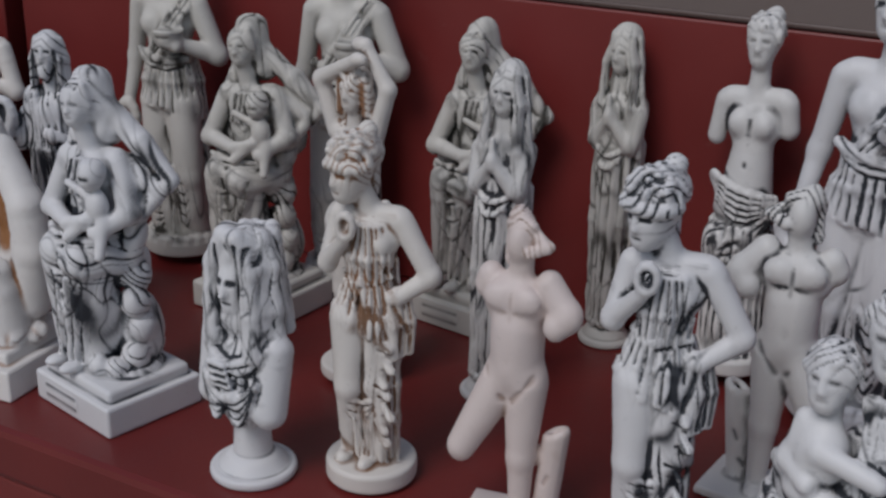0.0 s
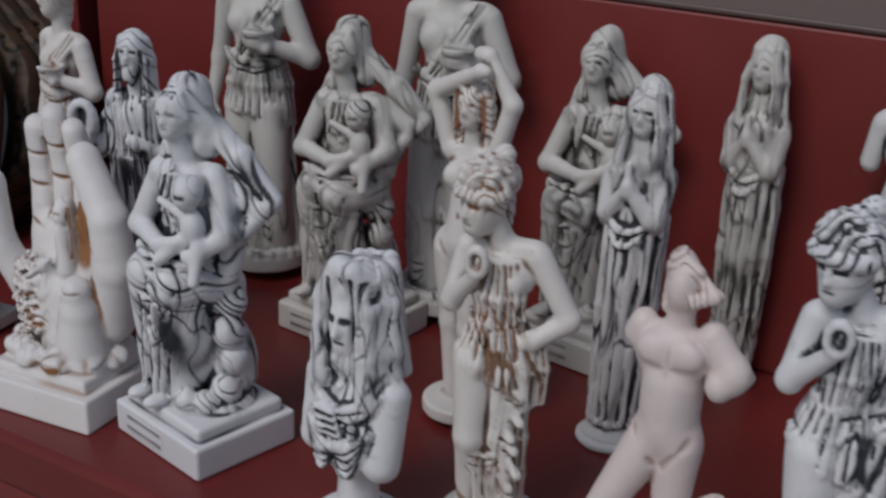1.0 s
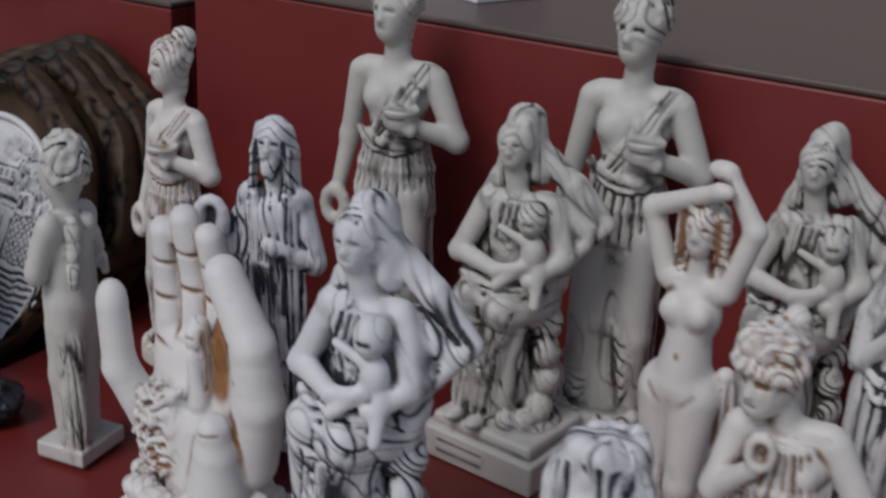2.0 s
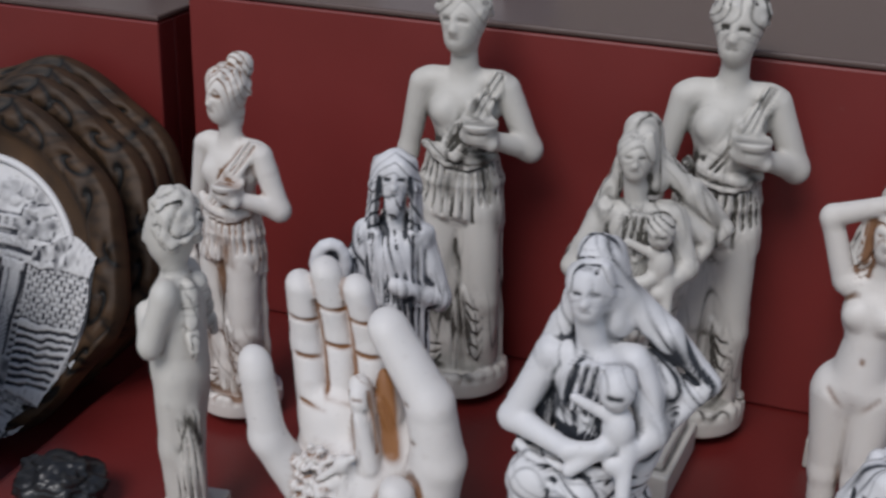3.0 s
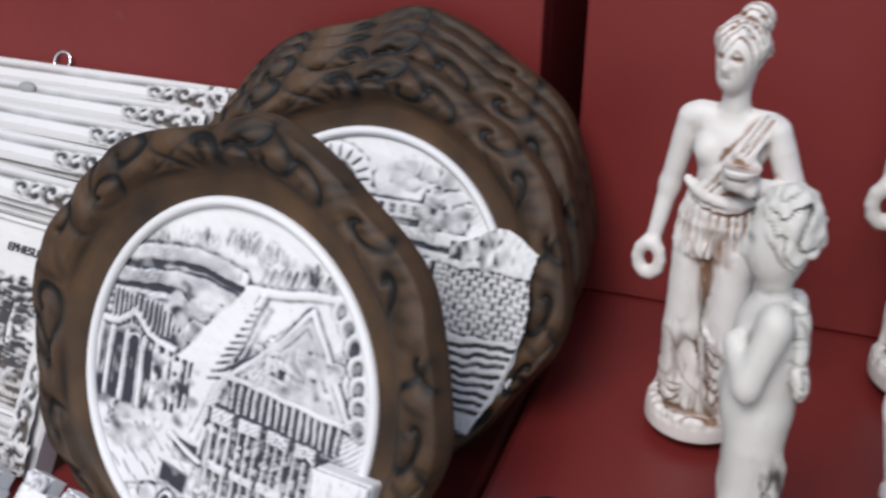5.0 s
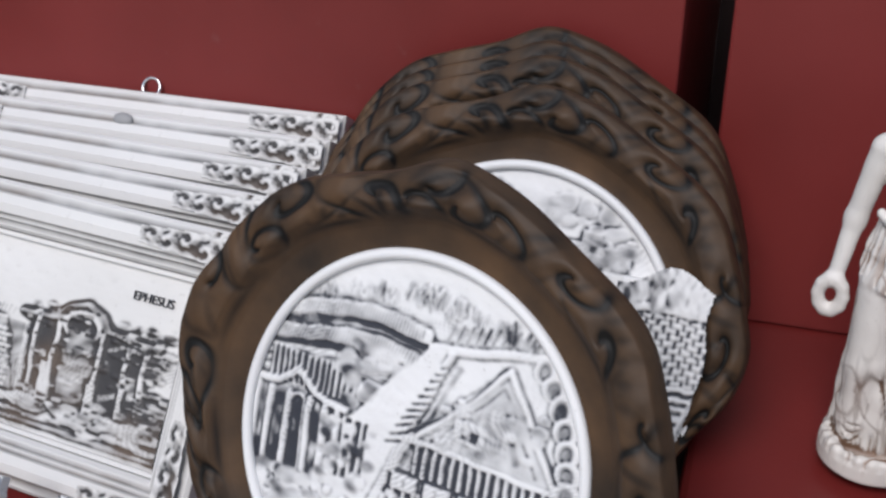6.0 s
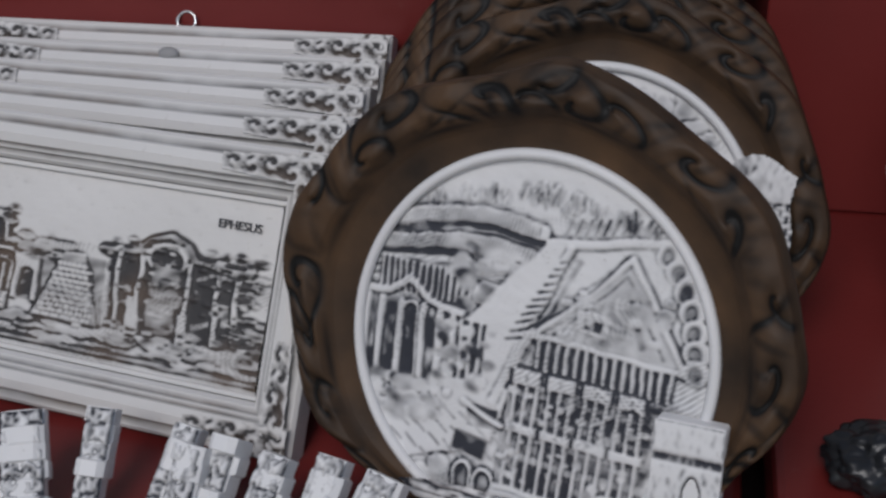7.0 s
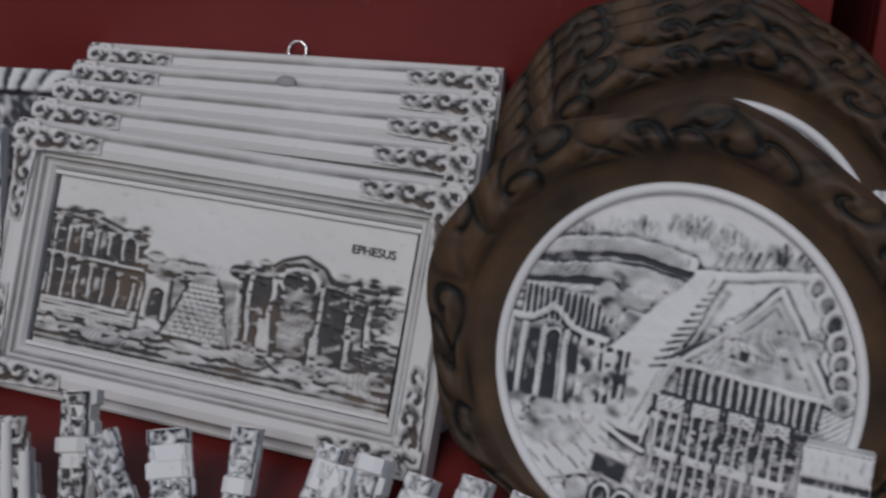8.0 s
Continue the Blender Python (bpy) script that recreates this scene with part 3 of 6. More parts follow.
def madonna():
    """A veiled woman seated on rock with an infant in her arm, on a stepped square plinth."""
    p = [B(0, 1, 4.5, 18, 15.5, 4.5, 0, 0.9), B(0, 1, 10.6, 15.8, 13.4, 2.0, 0, 1.4), E(2, 1, 13, 12.5, 10.5, 3.0, 1), B(-5, -14.4, 4.6, 7.6, 0.5, 2.2, 0, 0.3), 
         E(5, 5, 22, 8.5, 7.5, 12, 1), E(9, -1, 17, 4.0, 4.2, 4.6, 2), E(10.5, 1, 25, 3.6, 4.0, 4.4, 2), E(9.5, 0, 33, 3.8, 4.0, 4.6, 2), E(9, 2, 40, 4.0, 4.2, 4.6, 2), E(6.5, -6, 15, 3.6, 3.2, 2.8, 2), E(2.5, -8.5, 15.2, 2.8, 2.6, 2.6, 2),
         C(-1, 2, 44, 7.2, 5, 3, 42, 6.6, 1), C(0, 1, 46, 6.2, -9, -6, 47, 6.0, 1), C(4, 0, 45, 6.2, -1, -8.5, 46, 5.6, 1), C(-9.5, -6.5, 46, 5.4, -10.5, -5, 19, 3.4, 1), C(-1, -8.5, 45, 5.0, -4.5, -7.0, 20, 3.4, 1), C(-5, -5, 40, 5.0, -7.5, -5, 20, 4.0, 1),
         E(-2, -1.5, 28, 8.5, 5.5, 15, 1), C(2, -5, 40, 4.2, 0, -5, 17, 3.8, 1), E(-11.5, -9.5, 14.4, 2.3, 3.8, 1.6), E(-5, -11.4, 14.2, 2.3, 3.6, 1.6),
         C(0, 1, 48, 7.0, -1, 0, 64, 6.8, 1), E(-1, -0.5, 68.5, 8.4, 5.8, 6.6, 0), C(-8.6, 0, 71.6, 3.3, 7.0, 0, 72.6, 3.3, 1), C(-9.4, 0, 70.8, 3.2, -15.4, -2, 57, 2.9), C(-15.4, -2, 57, 2.8, -3, -9.6, 56.5, 1.9), C(-7.5, 2.5, 77, 2.6, -15.5, 3, 58, 2.2, 1), C(-15.0, 3, 58, 2.4, -11, 3, 46, 3.4, 1), C(-10, 3, 68, 3.4, -12, 3, 50, 3.6, 1), C(-3, -9.6, 56.5, 1.7, 3, -10.2, 58.5, 1.3),
         C(8.0, 0, 71, 3.4, 12.6, -3, 60, 3.0, 1), C(12.6, -3, 60, 2.9, 6, -9, 55, 2.2), C(-1.2, 0, 74, 3.0, -2.4, -1.5, 81, 2.7),
         E(5.2, -8.2, 70.0, 3.3, 3.5, 3.7), E(5.2, -7.4, 71.4, 3.6, 3.6, 3.4, 2), S(4.0, -11.4, 70, 6.2, -11.4, 70, 0.6, 0.4, 0.8), E(6, -7.5, 62, 3.2, 2.9, 4.6), C(4, -9, 58.5, 1.8, -2, -11, 53, 1.4), C(8, -8, 58, 1.8, 8.5, -11, 49.5, 1.4), C(3.5, -8.5, 65, 1.2, -2.5, -8.5, 67.5, 1.0),
         C(-1, 3, 92, 4.4, 2, 3.5, 80, 4.6, 1), C(3, 3.5, 85, 3.2, 12, 4, 77, 3.2, 1), C(12, 4, 77, 3.2, 21, 4.5, 68.5, 2.2, 1), C(9, 3, 70, 4.0, 17, 3.5, 66, 2.8, 1), C(21, 4.5, 68, 2.0, 13, 1, 59, 2.4, 1), C(13, 1, 59, 2.4, 8.5, 1, 46, 3.2, 1), C(11, 3, 66, 3.0, 10, 1, 52, 3.0, 1),
         C(-5, 2.0, 87, 2.0, -8.0, 2.0, 74, 2.4, 1)]
    p += pleats([[(-4.5, -5.6, 72.5), (4, -5.6, 73)], [(-5.5, -6.6, 64), (2, -7.0, 63)]], 5, 0.7, 0.9, groove=0.5)
    p += [S(-7.6, -5.6, 66.0, 1.5, -7.4, 64.6, 0.55, 0.5, 1.2), S(-7.6, -5.2, 73, -7.4, -5.8, 66, 0.5, 0.4, 1.0)]
    p += swags((-13.5, -5.0, 53), (5.0, -7.0, 52), 0.6, 4, 1.3, 0.75, 3.0, 0.9)
    p += swags((-12.0, -8.5, 42), (3.0, -11.0, 47), 2.5, 3, 5.5, 0.5, 1.0, 0.9)
    p += pleats([[(-13.8, -4, 44), (-9.0, -10.5, 42), (-1.5, -12.5, 41), (3.0, -8.5, 42)], [(-14, -3.5, 28), (-10.5, -9, 26), (-4, -10.6, 26), (0.5, -8.0, 28)], [(-14.4, -3, 15), (-11.5, -8.5, 16), (-5.5, -9.8, 16), (-1.5, -8.0, 15)]], 6, 0.75, 0.8, seed=5)
    p += pleats([ring(-1.6, 1.2, 92.4, 4.6, 5.2, -80, 80, 5), ring(-1.4, 1.6, 86, 5.8, 5.4, -90, 90, 5)], 2, 0.9, 0.8)
    p += head(-2.6, -2.2, 86.6, 0.84, 10, True, False) + [C(-1.6, 1.6, 92.0, 4.6, -1, 2.2, 86, 5.2, 1), S(-6.6, -4.6, 92, 1.6, -5.2, 92.6, 0.5, 0.5, 1.0), S(-4.8, -3.2, 95.5, 0.4, -3.6, 96, 0.5, 0.5, 0.9)]
    p = [q for q in p if q[0] == "b"] + posed([q for q in p if q[0] != "b"], (0, 0, 0), 15)
    p += [S(-12, -15.2, 6.2, 2, -15.2, 6.2, 0.5, 0.5, 1.0), S(-12, -15.2, 3.0, 2, -15.2, 3.0, 0.5, 0.5, 1.0)]
    return p, [("round", (-5, 2, 9, 0.05, 1.8), 13, 44, 0.4), ("swag", (9, -2, 76, 0.75, 1.6), 38, 60, 0.4), ("pleat", (0.8, 0.3, 0.6, 1.8), 60, 100, 0.3)], {"blend": 1.4, "hair": (0.7, 0.9)}


def slim_saint():
    """A slender veiled woman with folded palms on a round foot."""
    p = [D(0, 0, 0, 2.2, 9.8, 0.9), D(0, 0, 2.0, 6.5, 8.8, 1.4, 3, 6.0), C(0, 0, 6.5, 5.6, 0, 0.4, 40, 7.0, 1), C(0, 0.4, 40, 7.0, 0.3, 0.6, 73, 7.8, 1),
         C(-6.4, 0.4, 75.5, 3.6, 6.4, 0.6, 75.5, 3.6, 1), C(-7.8, -1, 74, 3.2, -7, -4, 65, 3.0, 1), C(7.8, -1, 74, 3.2, 7, -4, 65, 3.0, 1), C(-6, -5, 65.5, 2.4, 0, -8, 73.5, 1.5), C(6, -5, 65.5, 2.4, 0, -8, 73.5, 1.5), C(0, -8, 72, 1.4, -0.5, -7.4, 79, 0.9), C(0, 0, 78, 3.3, 0, 0, 84, 3.1)]
    p += pleats([ring(0, 0.5, 64, 8.0, 7.2, -165, -38, 6), ring(0, 0.4, 40, 7.8, 7.4, -165, -38, 6), ring(0, 0.2, 8, 6.4, 6.2, -165, -38, 6)], 4, 1.7, 0.95, groove=0.55)
    p += pleats([ring(0, 0.5, 64, 8.0, 7.2, 38, 165, 6), ring(0, 0.4, 40, 7.8, 7.4, 38, 165, 6), ring(0, 0.2, 8, 6.4, 6.2, 38, 165, 6)], 4, 1.7, 0.95, groove=0.55, seed=4)
    p += pleats([ring(0, 0.6, 60, 7.2, 7.0, -34, 34, 4), ring(0, 0.4, 8, 5.4, 5.6, -34, 34, 4)], 3, 1.5, 0.8, groove=0.5, seed=7)
    p += swags((-6, -4.6, 64), (6, -4.6, 64), 2.5, 2, 3.4, 0.9, 3.4, 0.7)
    for sx in (-1, 1):
        p += pleats([[(sx * 2.2, -3.8, 96), (sx * 5.6, 1, 95)], [(sx * 4.8, -4.4, 88), (sx * 6.4, 1, 88)], [(sx * 5.0, -5.2, 76), (sx * 9.2, -0.5, 75)], [(sx * 6.0, -5.0, 66), (sx * 9.6, -1.0, 62)]], 3, 1.25, 1.0, groove=0.55, seed=9)
    p += [S(-4.0, -6.5, 73, -3, -7.0, 80, 0.9, 0.7, 1.1), S(4.0, -6.5, 73, 3, -7.0, 80, 0.9, 0.7, 1.1)]
    p += [C(0, 2, 92, 5.0, 0, 3, 76, 6.4, 1)] + head(0, -1.2, 90.5, 0.86, 4, True, False) + [E(0, 1.0, 94, 5.2, 5.6, 5.8, 1)]
    for i in range(8):
        a = math.radians(-110 + 220 * i / 7)
        p.append(E(6.0 * math.sin(a), -6.0 * math.cos(a), 7.2, 1.5, 1.4, 1.2, 2))
    return p, [("round", (0, 0, 7, 0.0, 0.8), 6, 68, 0.4), ("round", (0, 2, 8, 0.0, 0.6), 68, 100, 0.2)], {"blend": 1.3, "crumple": 0.6}


def bather():
    """A nude dancer with both arms raised round her head, leaning on a draped stump."""
    p = [D(0, 0, 0, 4, 11.5, 1.0), C(-3.2, 0, 5, 2.7, -4, -0.5, 26, 3.7), C(-4, -0.5, 26, 3.8, -4.4, 0, 46, 6.4), C(4, -1, 5, 2.7, 4.5, -3, 26, 3.7), C(4.5, -3, 26, 3.8, 3.8, 0, 46, 6.4), E(0, 1, 47.5, 9.8, 7, 7.2),
         C(0, 0, 50, 7.0, 0.5, -0.5, 60, 5.4), E(0.5, -0.5, 66, 7.2, 5.4, 7.2), E(-3.2, -4.2, 66.5, 2.9, 2.4, 2.9), E(4.0, -4.2, 66.5, 2.9, 2.6, 2.9), C(-5.6, 0, 72, 3.0, 6.6, 0, 72, 3.0), C(0.5, 0, 73, 2.8, 0.8, -0.5, 80, 2.6),
         C(-7.4, 0, 72.5, 2.8, -12.4, -1, 86, 2.5), C(-12.4, -1, 86.5, 2.5, 4.5, -4.6, 94.0, 1.8), E(6.2, -4.8, 94.5, 2.6, 1.7, 1.7), C(8, 0, 72.5, 2.8, 12.5, 0.6, 86, 2.5), C(12.5, 0.6, 86.5, 2.4, 5, 0, 97, 1.8), E(3.0, 0, 97.5, 3.4, 2.4, 2.0),
         S(0, -7.8, 46, 0.2, -6.5, 30, 0.8, 0.7, 0.9), S(-6.0, -5.8, 48.5, -0.6, -7.8, 43.5, 0.7, 0.4, 0.5), S(6.0, -5.8, 48.5, 0.6, -7.8, 43.5, 0.7, 0.4, 0.5), S(0.4, -6.6, 57, 0.4, -6.6, 56.5, 0.6, 0.6, 0.9),
         C(8, 5, 4, 5.5, 7.5, 4.5, 34, 4.2, 1), C(7.5, 4, 34, 3.8, 9.5, 3, 52, 2.4, 1)]
    p += pleats([ring(8.5, 4.2, 50, 3.0, 2.8, -80, 120, 5), ring(8.2, 4.5, 30, 4.8, 4.6, -80, 120, 5), ring(8, 5, 5, 6.0, 5.6, -80, 120, 5)], 6, 1.1, 0.85)
    p += head(1, -1.2, 84.5, 0.84, 0, True, False) + locks(1, -1.2, 84.8, 0.82, 11)
    for sx in (-1, 1):
        p += [C(1 + sx * 4.6, -1.4, 87, 1.9, 1 + sx * 5.0, -1.6, 79, 1.6, 2), C(1 + sx * 4.4, 0.4, 84, 1.8, 1 + sx * 4.6, 0, 74, 1.4, 2), S(1 + sx * 4.2, -3.6, 87, 1 + sx * 4.4, -3.4, 77, 0.9, 0.5, 0.9, 0.9)]
    return p, [("round", (8, 4, 8, 0.05, 2.0), 4, 54, 0.4)], {"hair": (0.8, 0.6), "blend": 1.5}


def muse():
    """A woman with one palm at her throat and one on her hip, tunic gathered at the waist, on a round foot."""
    p = [D(0, 0, 0, 6.0, 14.0, 1.4), C(0, 1, 6, 6.4, -1, 1, 34, 7.0, 1), C(-4.6, -5.6, 29, 4.4, -4.6, -3.4, 48, 6.6), C(-4.6, -5.6, 29, 4.2, -6.0, -2.0, 9, 3.2), C(3.4, -1.6, 8, 4.0, 3.6, -2.6, 30, 5.0, 1), C(3.6, -2.6, 30, 5.0, 3.4, -2, 48, 6.6, 1), E(-0.6, 0, 50, 9.4, 7.4, 7.6, 1),
         E(-6.4, -5.4, 7.0, 2.4, 4.0, 1.8), E(1.5, -6.8, 7.0, 2.2, 3.8, 1.8),
         C(0, 0, 55, 6.4, 0.5, -0.5, 66, 6.4, 1), E(0.5, -0.8, 70.5, 8.6, 6.0, 7.0, 1), E(-3.4, -4.6, 69.0, 3.2, 2.6, 3.1, 1), E(4.2, -4.5, 69.6, 3.2, 2.6, 3.1, 1),
         C(-7.4, 0, 75.8, 3.3, 8.0, 0, 76, 3.4), C(-9.6, -0.4, 75, 3.2, -12.6, -3, 62, 2.8), C(-12.6, -3, 62, 2.7, -4.5, -9, 71, 1.8), C(9.8, 0, 75.2, 3.4, 18.4, 0.5, 62, 3.0), C(18.4, 0.5, 61.4, 2.9, 10.5, -3.0, 56, 2.2), E(8.8, -4.4, 55.5, 2.6, 1.8, 2.0),
         C(0, 0, 77, 3.3, -3.2, -2.4, 85, 2.9), S(2.6, -4.8, 77.2, 8.4, -4.0, 77.6, 0.9, 0.5, 0.6)]
    for i in range(9):                                             # curled palm, a ring of fingers
        a, b = i / 9 * 6.283, (i + 1) / 9 * 6.283
        p.append(C(-3.2 + 2.0 * math.cos(a), -10, 75.2 + 2.8 * math.sin(a), 1.05, -3.2 + 2.0 * math.cos(b), -10, 75.2 + 2.8 * math.sin(b), 1.05))
    p += [S(-3.2, -11.2, 75.8, -3.2, -11.2, 74.6, 1.1, 1.2, 1.5, 0.7)]
    p += pleats([ring(0.4, -0.6, 74, 6.0, 5.8, -60, 62, 6), ring(0.4, -0.6, 66, 8.0, 7.0, -70, 70, 6), ring(0, 0, 59, 6.8, 6.6, -80, 80, 6)], 9, 0.75, 0.75, groove=0.5)
    p += [C(-7.0, -3.0, 60.6, 0.9, 0, -6.8, 59.4, 0.9, 1), C(0, -6.8, 59.4, 0.9, 7.2, -3.0, 60.6, 0.9, 1), S(-6.6, -3.6, 59.2, 0, -7.6, 58, 0.5, 0.5, 1.1), S(0, -7.6, 58, 6.8, -3.6, 59.2, 0.5, 0.5, 1.1)]
    p += pleats([ring(-0.2, 0, 58.5, 7.2, 6.8, -125, 125, 11), ring(-0.4, 0, 53, 9.4, 8.0, -125, 125, 11), ring(-0.6, 0, 47.0, 10.8, 9.0, -125, 125, 11, dz=-4.0)], 16, 0.95, 0.9, groove=0.5, seed=3)
    p += pleats([[(8.2, -4.5, 57), (12.6, -0.5, 57)], [(9.2, -5.2, 48), (14.4, -0.5, 49)], [(8.6, -5.2, 39), (13.6, -0.5, 41)]], 5, 1.2, 0.95, groove=0.6, seed=6)
    p += pleats([[(4.6, -6.4, 46), (9.4, -1.5, 46)], [(5.4, -6.6, 30), (9.4, -1.0, 30)], [(5.0, -5.0, 7), (9.0, 0, 7)]], 4, 1.1, 0.95, groove=0.6, seed=8)
    for k in range(7):                                             # frilled edge down the side
        z, o = 43 - 4.6 * k - 1.3 * (k * k % 3), 1.2 * math.sin(2.1 * k)
        p += [C(6.0 + o, -6.0, z + 1.5, 1.0, 8.6 + o, -6.8, z - 1.5, 1.5, 1), S(5.6 + o, -7.6, z - 1.6, 9.4 + o, -7.6, z - 2.6, 0.45, 0.5, 1.0, 0.0, 2.0)]
    p += swags((-7.5, -5.0, 28), (4.0, -6.0, 26), 2.2, 3, 2.2, 0.8, 2.0, 0.8)
    p += [S(-0.6, -9.0, 23, 0.4, -8.0, 19, 1.7, 1.4, 1.4, 0.8), S(-8.5, -4.5, 12, -5.4, -6, 9, 1.2, 0.6, 0.9, 0.6)]
    p += pleats([[(-3.4, -6.8, 24), (3.4, -6.0, 24)], [(-2.6, -5.4, 8), (3.6, -5.6, 8)]], 4, 0.9, 0.85, seed=2)
    crown = head(-4.0, -3.2, 87.6, 1.16, 0, True, False) + locks(-4.0, -3.2, 88.4, 1.2, 19, 5) + [E(-4.0, 0.5, 92.6, 6.4, 6.6, 5.0, 2), E(-3.6, 4.6, 91.0, 4.2, 4.2, 4.6, 2), E(-3.2, 4.6, 96.6, 2.9, 2.9, 2.7, 2), S(-4.8, 1.9, 96.8, -1.6, 1.9, 96.6, 0.6, 0.5, 1.0), C(-3.6, 4.6, 86, 2.2, -3.4, 4.0, 80, 1.5, 2)]
    for k in range(11):                                            # curls along the brow
        a = -1.9 + 3.8 * k / 10
        crown.append(E(-4.0 + 6.6 * math.sin(a), -3.0 - 6.0 * math.cos(a), 91.6 - 1.2 * abs(math.sin(a)), 1.7, 1.5, 1.5, 2))
    p += posed(crown, (-3.2, -1.2, 82), -24, 9)
    return p, [("round", (0, 0, 11, 0.05, 2.6), 6, 46, 0.3), ("pleat", (1.1, 0.3, 0.35, 2.4), 44, 68, 0.4)], {"hair": (0.8, 0.45), "blend": 1.4}


def shepherd():
    """A bearded man in a long robe and cloak who holds out a cup."""
    p = [B(0, 0, 2.2, 13, 10, 2.2, 0, 0.8), C(0, 0, 5, 9.4, 0, 0, 45, 8.2, 1), C(0, 0, 45, 8.2, 0, 0, 70, 8.4, 1), C(-8, 0, 75, 4.2, 8, 0, 75, 4.2, 1), C(0, 2, 40, 8.6, 1, 3, 74, 7.4, 1), C(8, 1, 74, 4.0, 13.5, -1, 58, 3.8, 1), C(13.5, -1, 58, 3.6, 3, -8.5, 63, 2.4, 1), E(1.5, -9.2, 64, 2.6, 1.6, 2.0),
         C(-8, 0, 74, 4.0, -13.5, -3, 60, 3.6, 1), C(-13.5, -3, 60, 3.4, -17.0, -7, 64, 2.4), C(0, 0, 78, 3.6, 0, -0.6, 85, 3.2), E(-17.5, -8, 63.5, 4.4, 3.8, 3.6), E(-17.5, -7.2, 69.5, 4.4, 2.6, 5.0), C(-13.5, -3, 60, 4.0, -16.5, -6, 68, 3.6, 1), S(-17.0, -9.6, 72, -17.8, -9.6, 68, 1.6, 1.2, 1.5)]
    for i in range(12):                                            # a curved cup seen rim on
        a, b = i / 12 * 6.283, (i + 1) / 12 * 6.283
        p.append(C(-17.5 + 4.0 * math.cos(a), -8.4, 69.5 + 5.0 * math.sin(a), 1.8, -17.5 + 4.0 * math.cos(b), -8.4, 69.5 + 5.0 * math.sin(b), 1.8))
    p += pleats([[(-7.0, -4.6, 74), (2.0, -6.2, 74)], [(-5.0, -8.2, 58), (2.6, -8.6, 58)], [(-5.0, -8.2, 34), (5.0, -8.4, 34)], [(-6.0, -8.4, 5), (6.0, -8.4, 5)]], 7, 0.9, 0.9, groove=0.55)
    for sx in (-1, 1):
        p += pleats([[(sx * 4.0, -5.4, 77), (sx * 9.8, -1.0, 76)], [(sx * 5.0, -8.0, 58), (sx * 10.5, -2.0, 57)], [(sx * 6.2, -8.2, 32), (sx * 11, -1.0, 32)], [(sx * 7.4, -7.0, 5), (sx * 11.6, 0, 5)]], 4, 1.3, 1.0, groove=0.65, seed=4)
    p += [S(5.5, -9.4, 60, 6.0, -9.4, 44, 1.4, 0.8, 1.1), S(-6.0, -8.8, 60, -6.2, -9, 44, 1.0, 0.6, 1.0)]
    p += head(0, -1.5, 91, 0.98, 0, True, False) + [E(0, -5.2, 85, 2.4, 2.0, 3.6, 2)]
    for sx in (-1, 1):
        for k in range(3):
            p += [C(sx * (2.0 + 1.4 * k), -4.4 + 2.2 * k, 95.4, 1.3, sx * (5.2 + 0.4 * k), -3.4 + 2.0 * k, 89, 1.5, 2), C(sx * (5.2 + 0.4 * k), -3.4 + 2.0 * k, 89, 1.5, sx * (5.6 + 0.9 * k), -3.8 + 2.0 * k, 78, 1.2, 2)]
        p += [S(sx * 4.4, -5.4, 92, sx * 5.0, -5.6, 79, 0.7, 0.7, 1.2), S(sx * 6.6, -3.6, 90, sx * 7.2, -3.8, 78, 0.6, 0.6, 1.0)]
    return p, [("round", (0, 0, 13, 0.03, 2.2), 5, 60, 0.35), ("pleat", (1.0, 0.2, 0.25, 2.4), 58, 84, 0.3)], {"blend": 1.4}


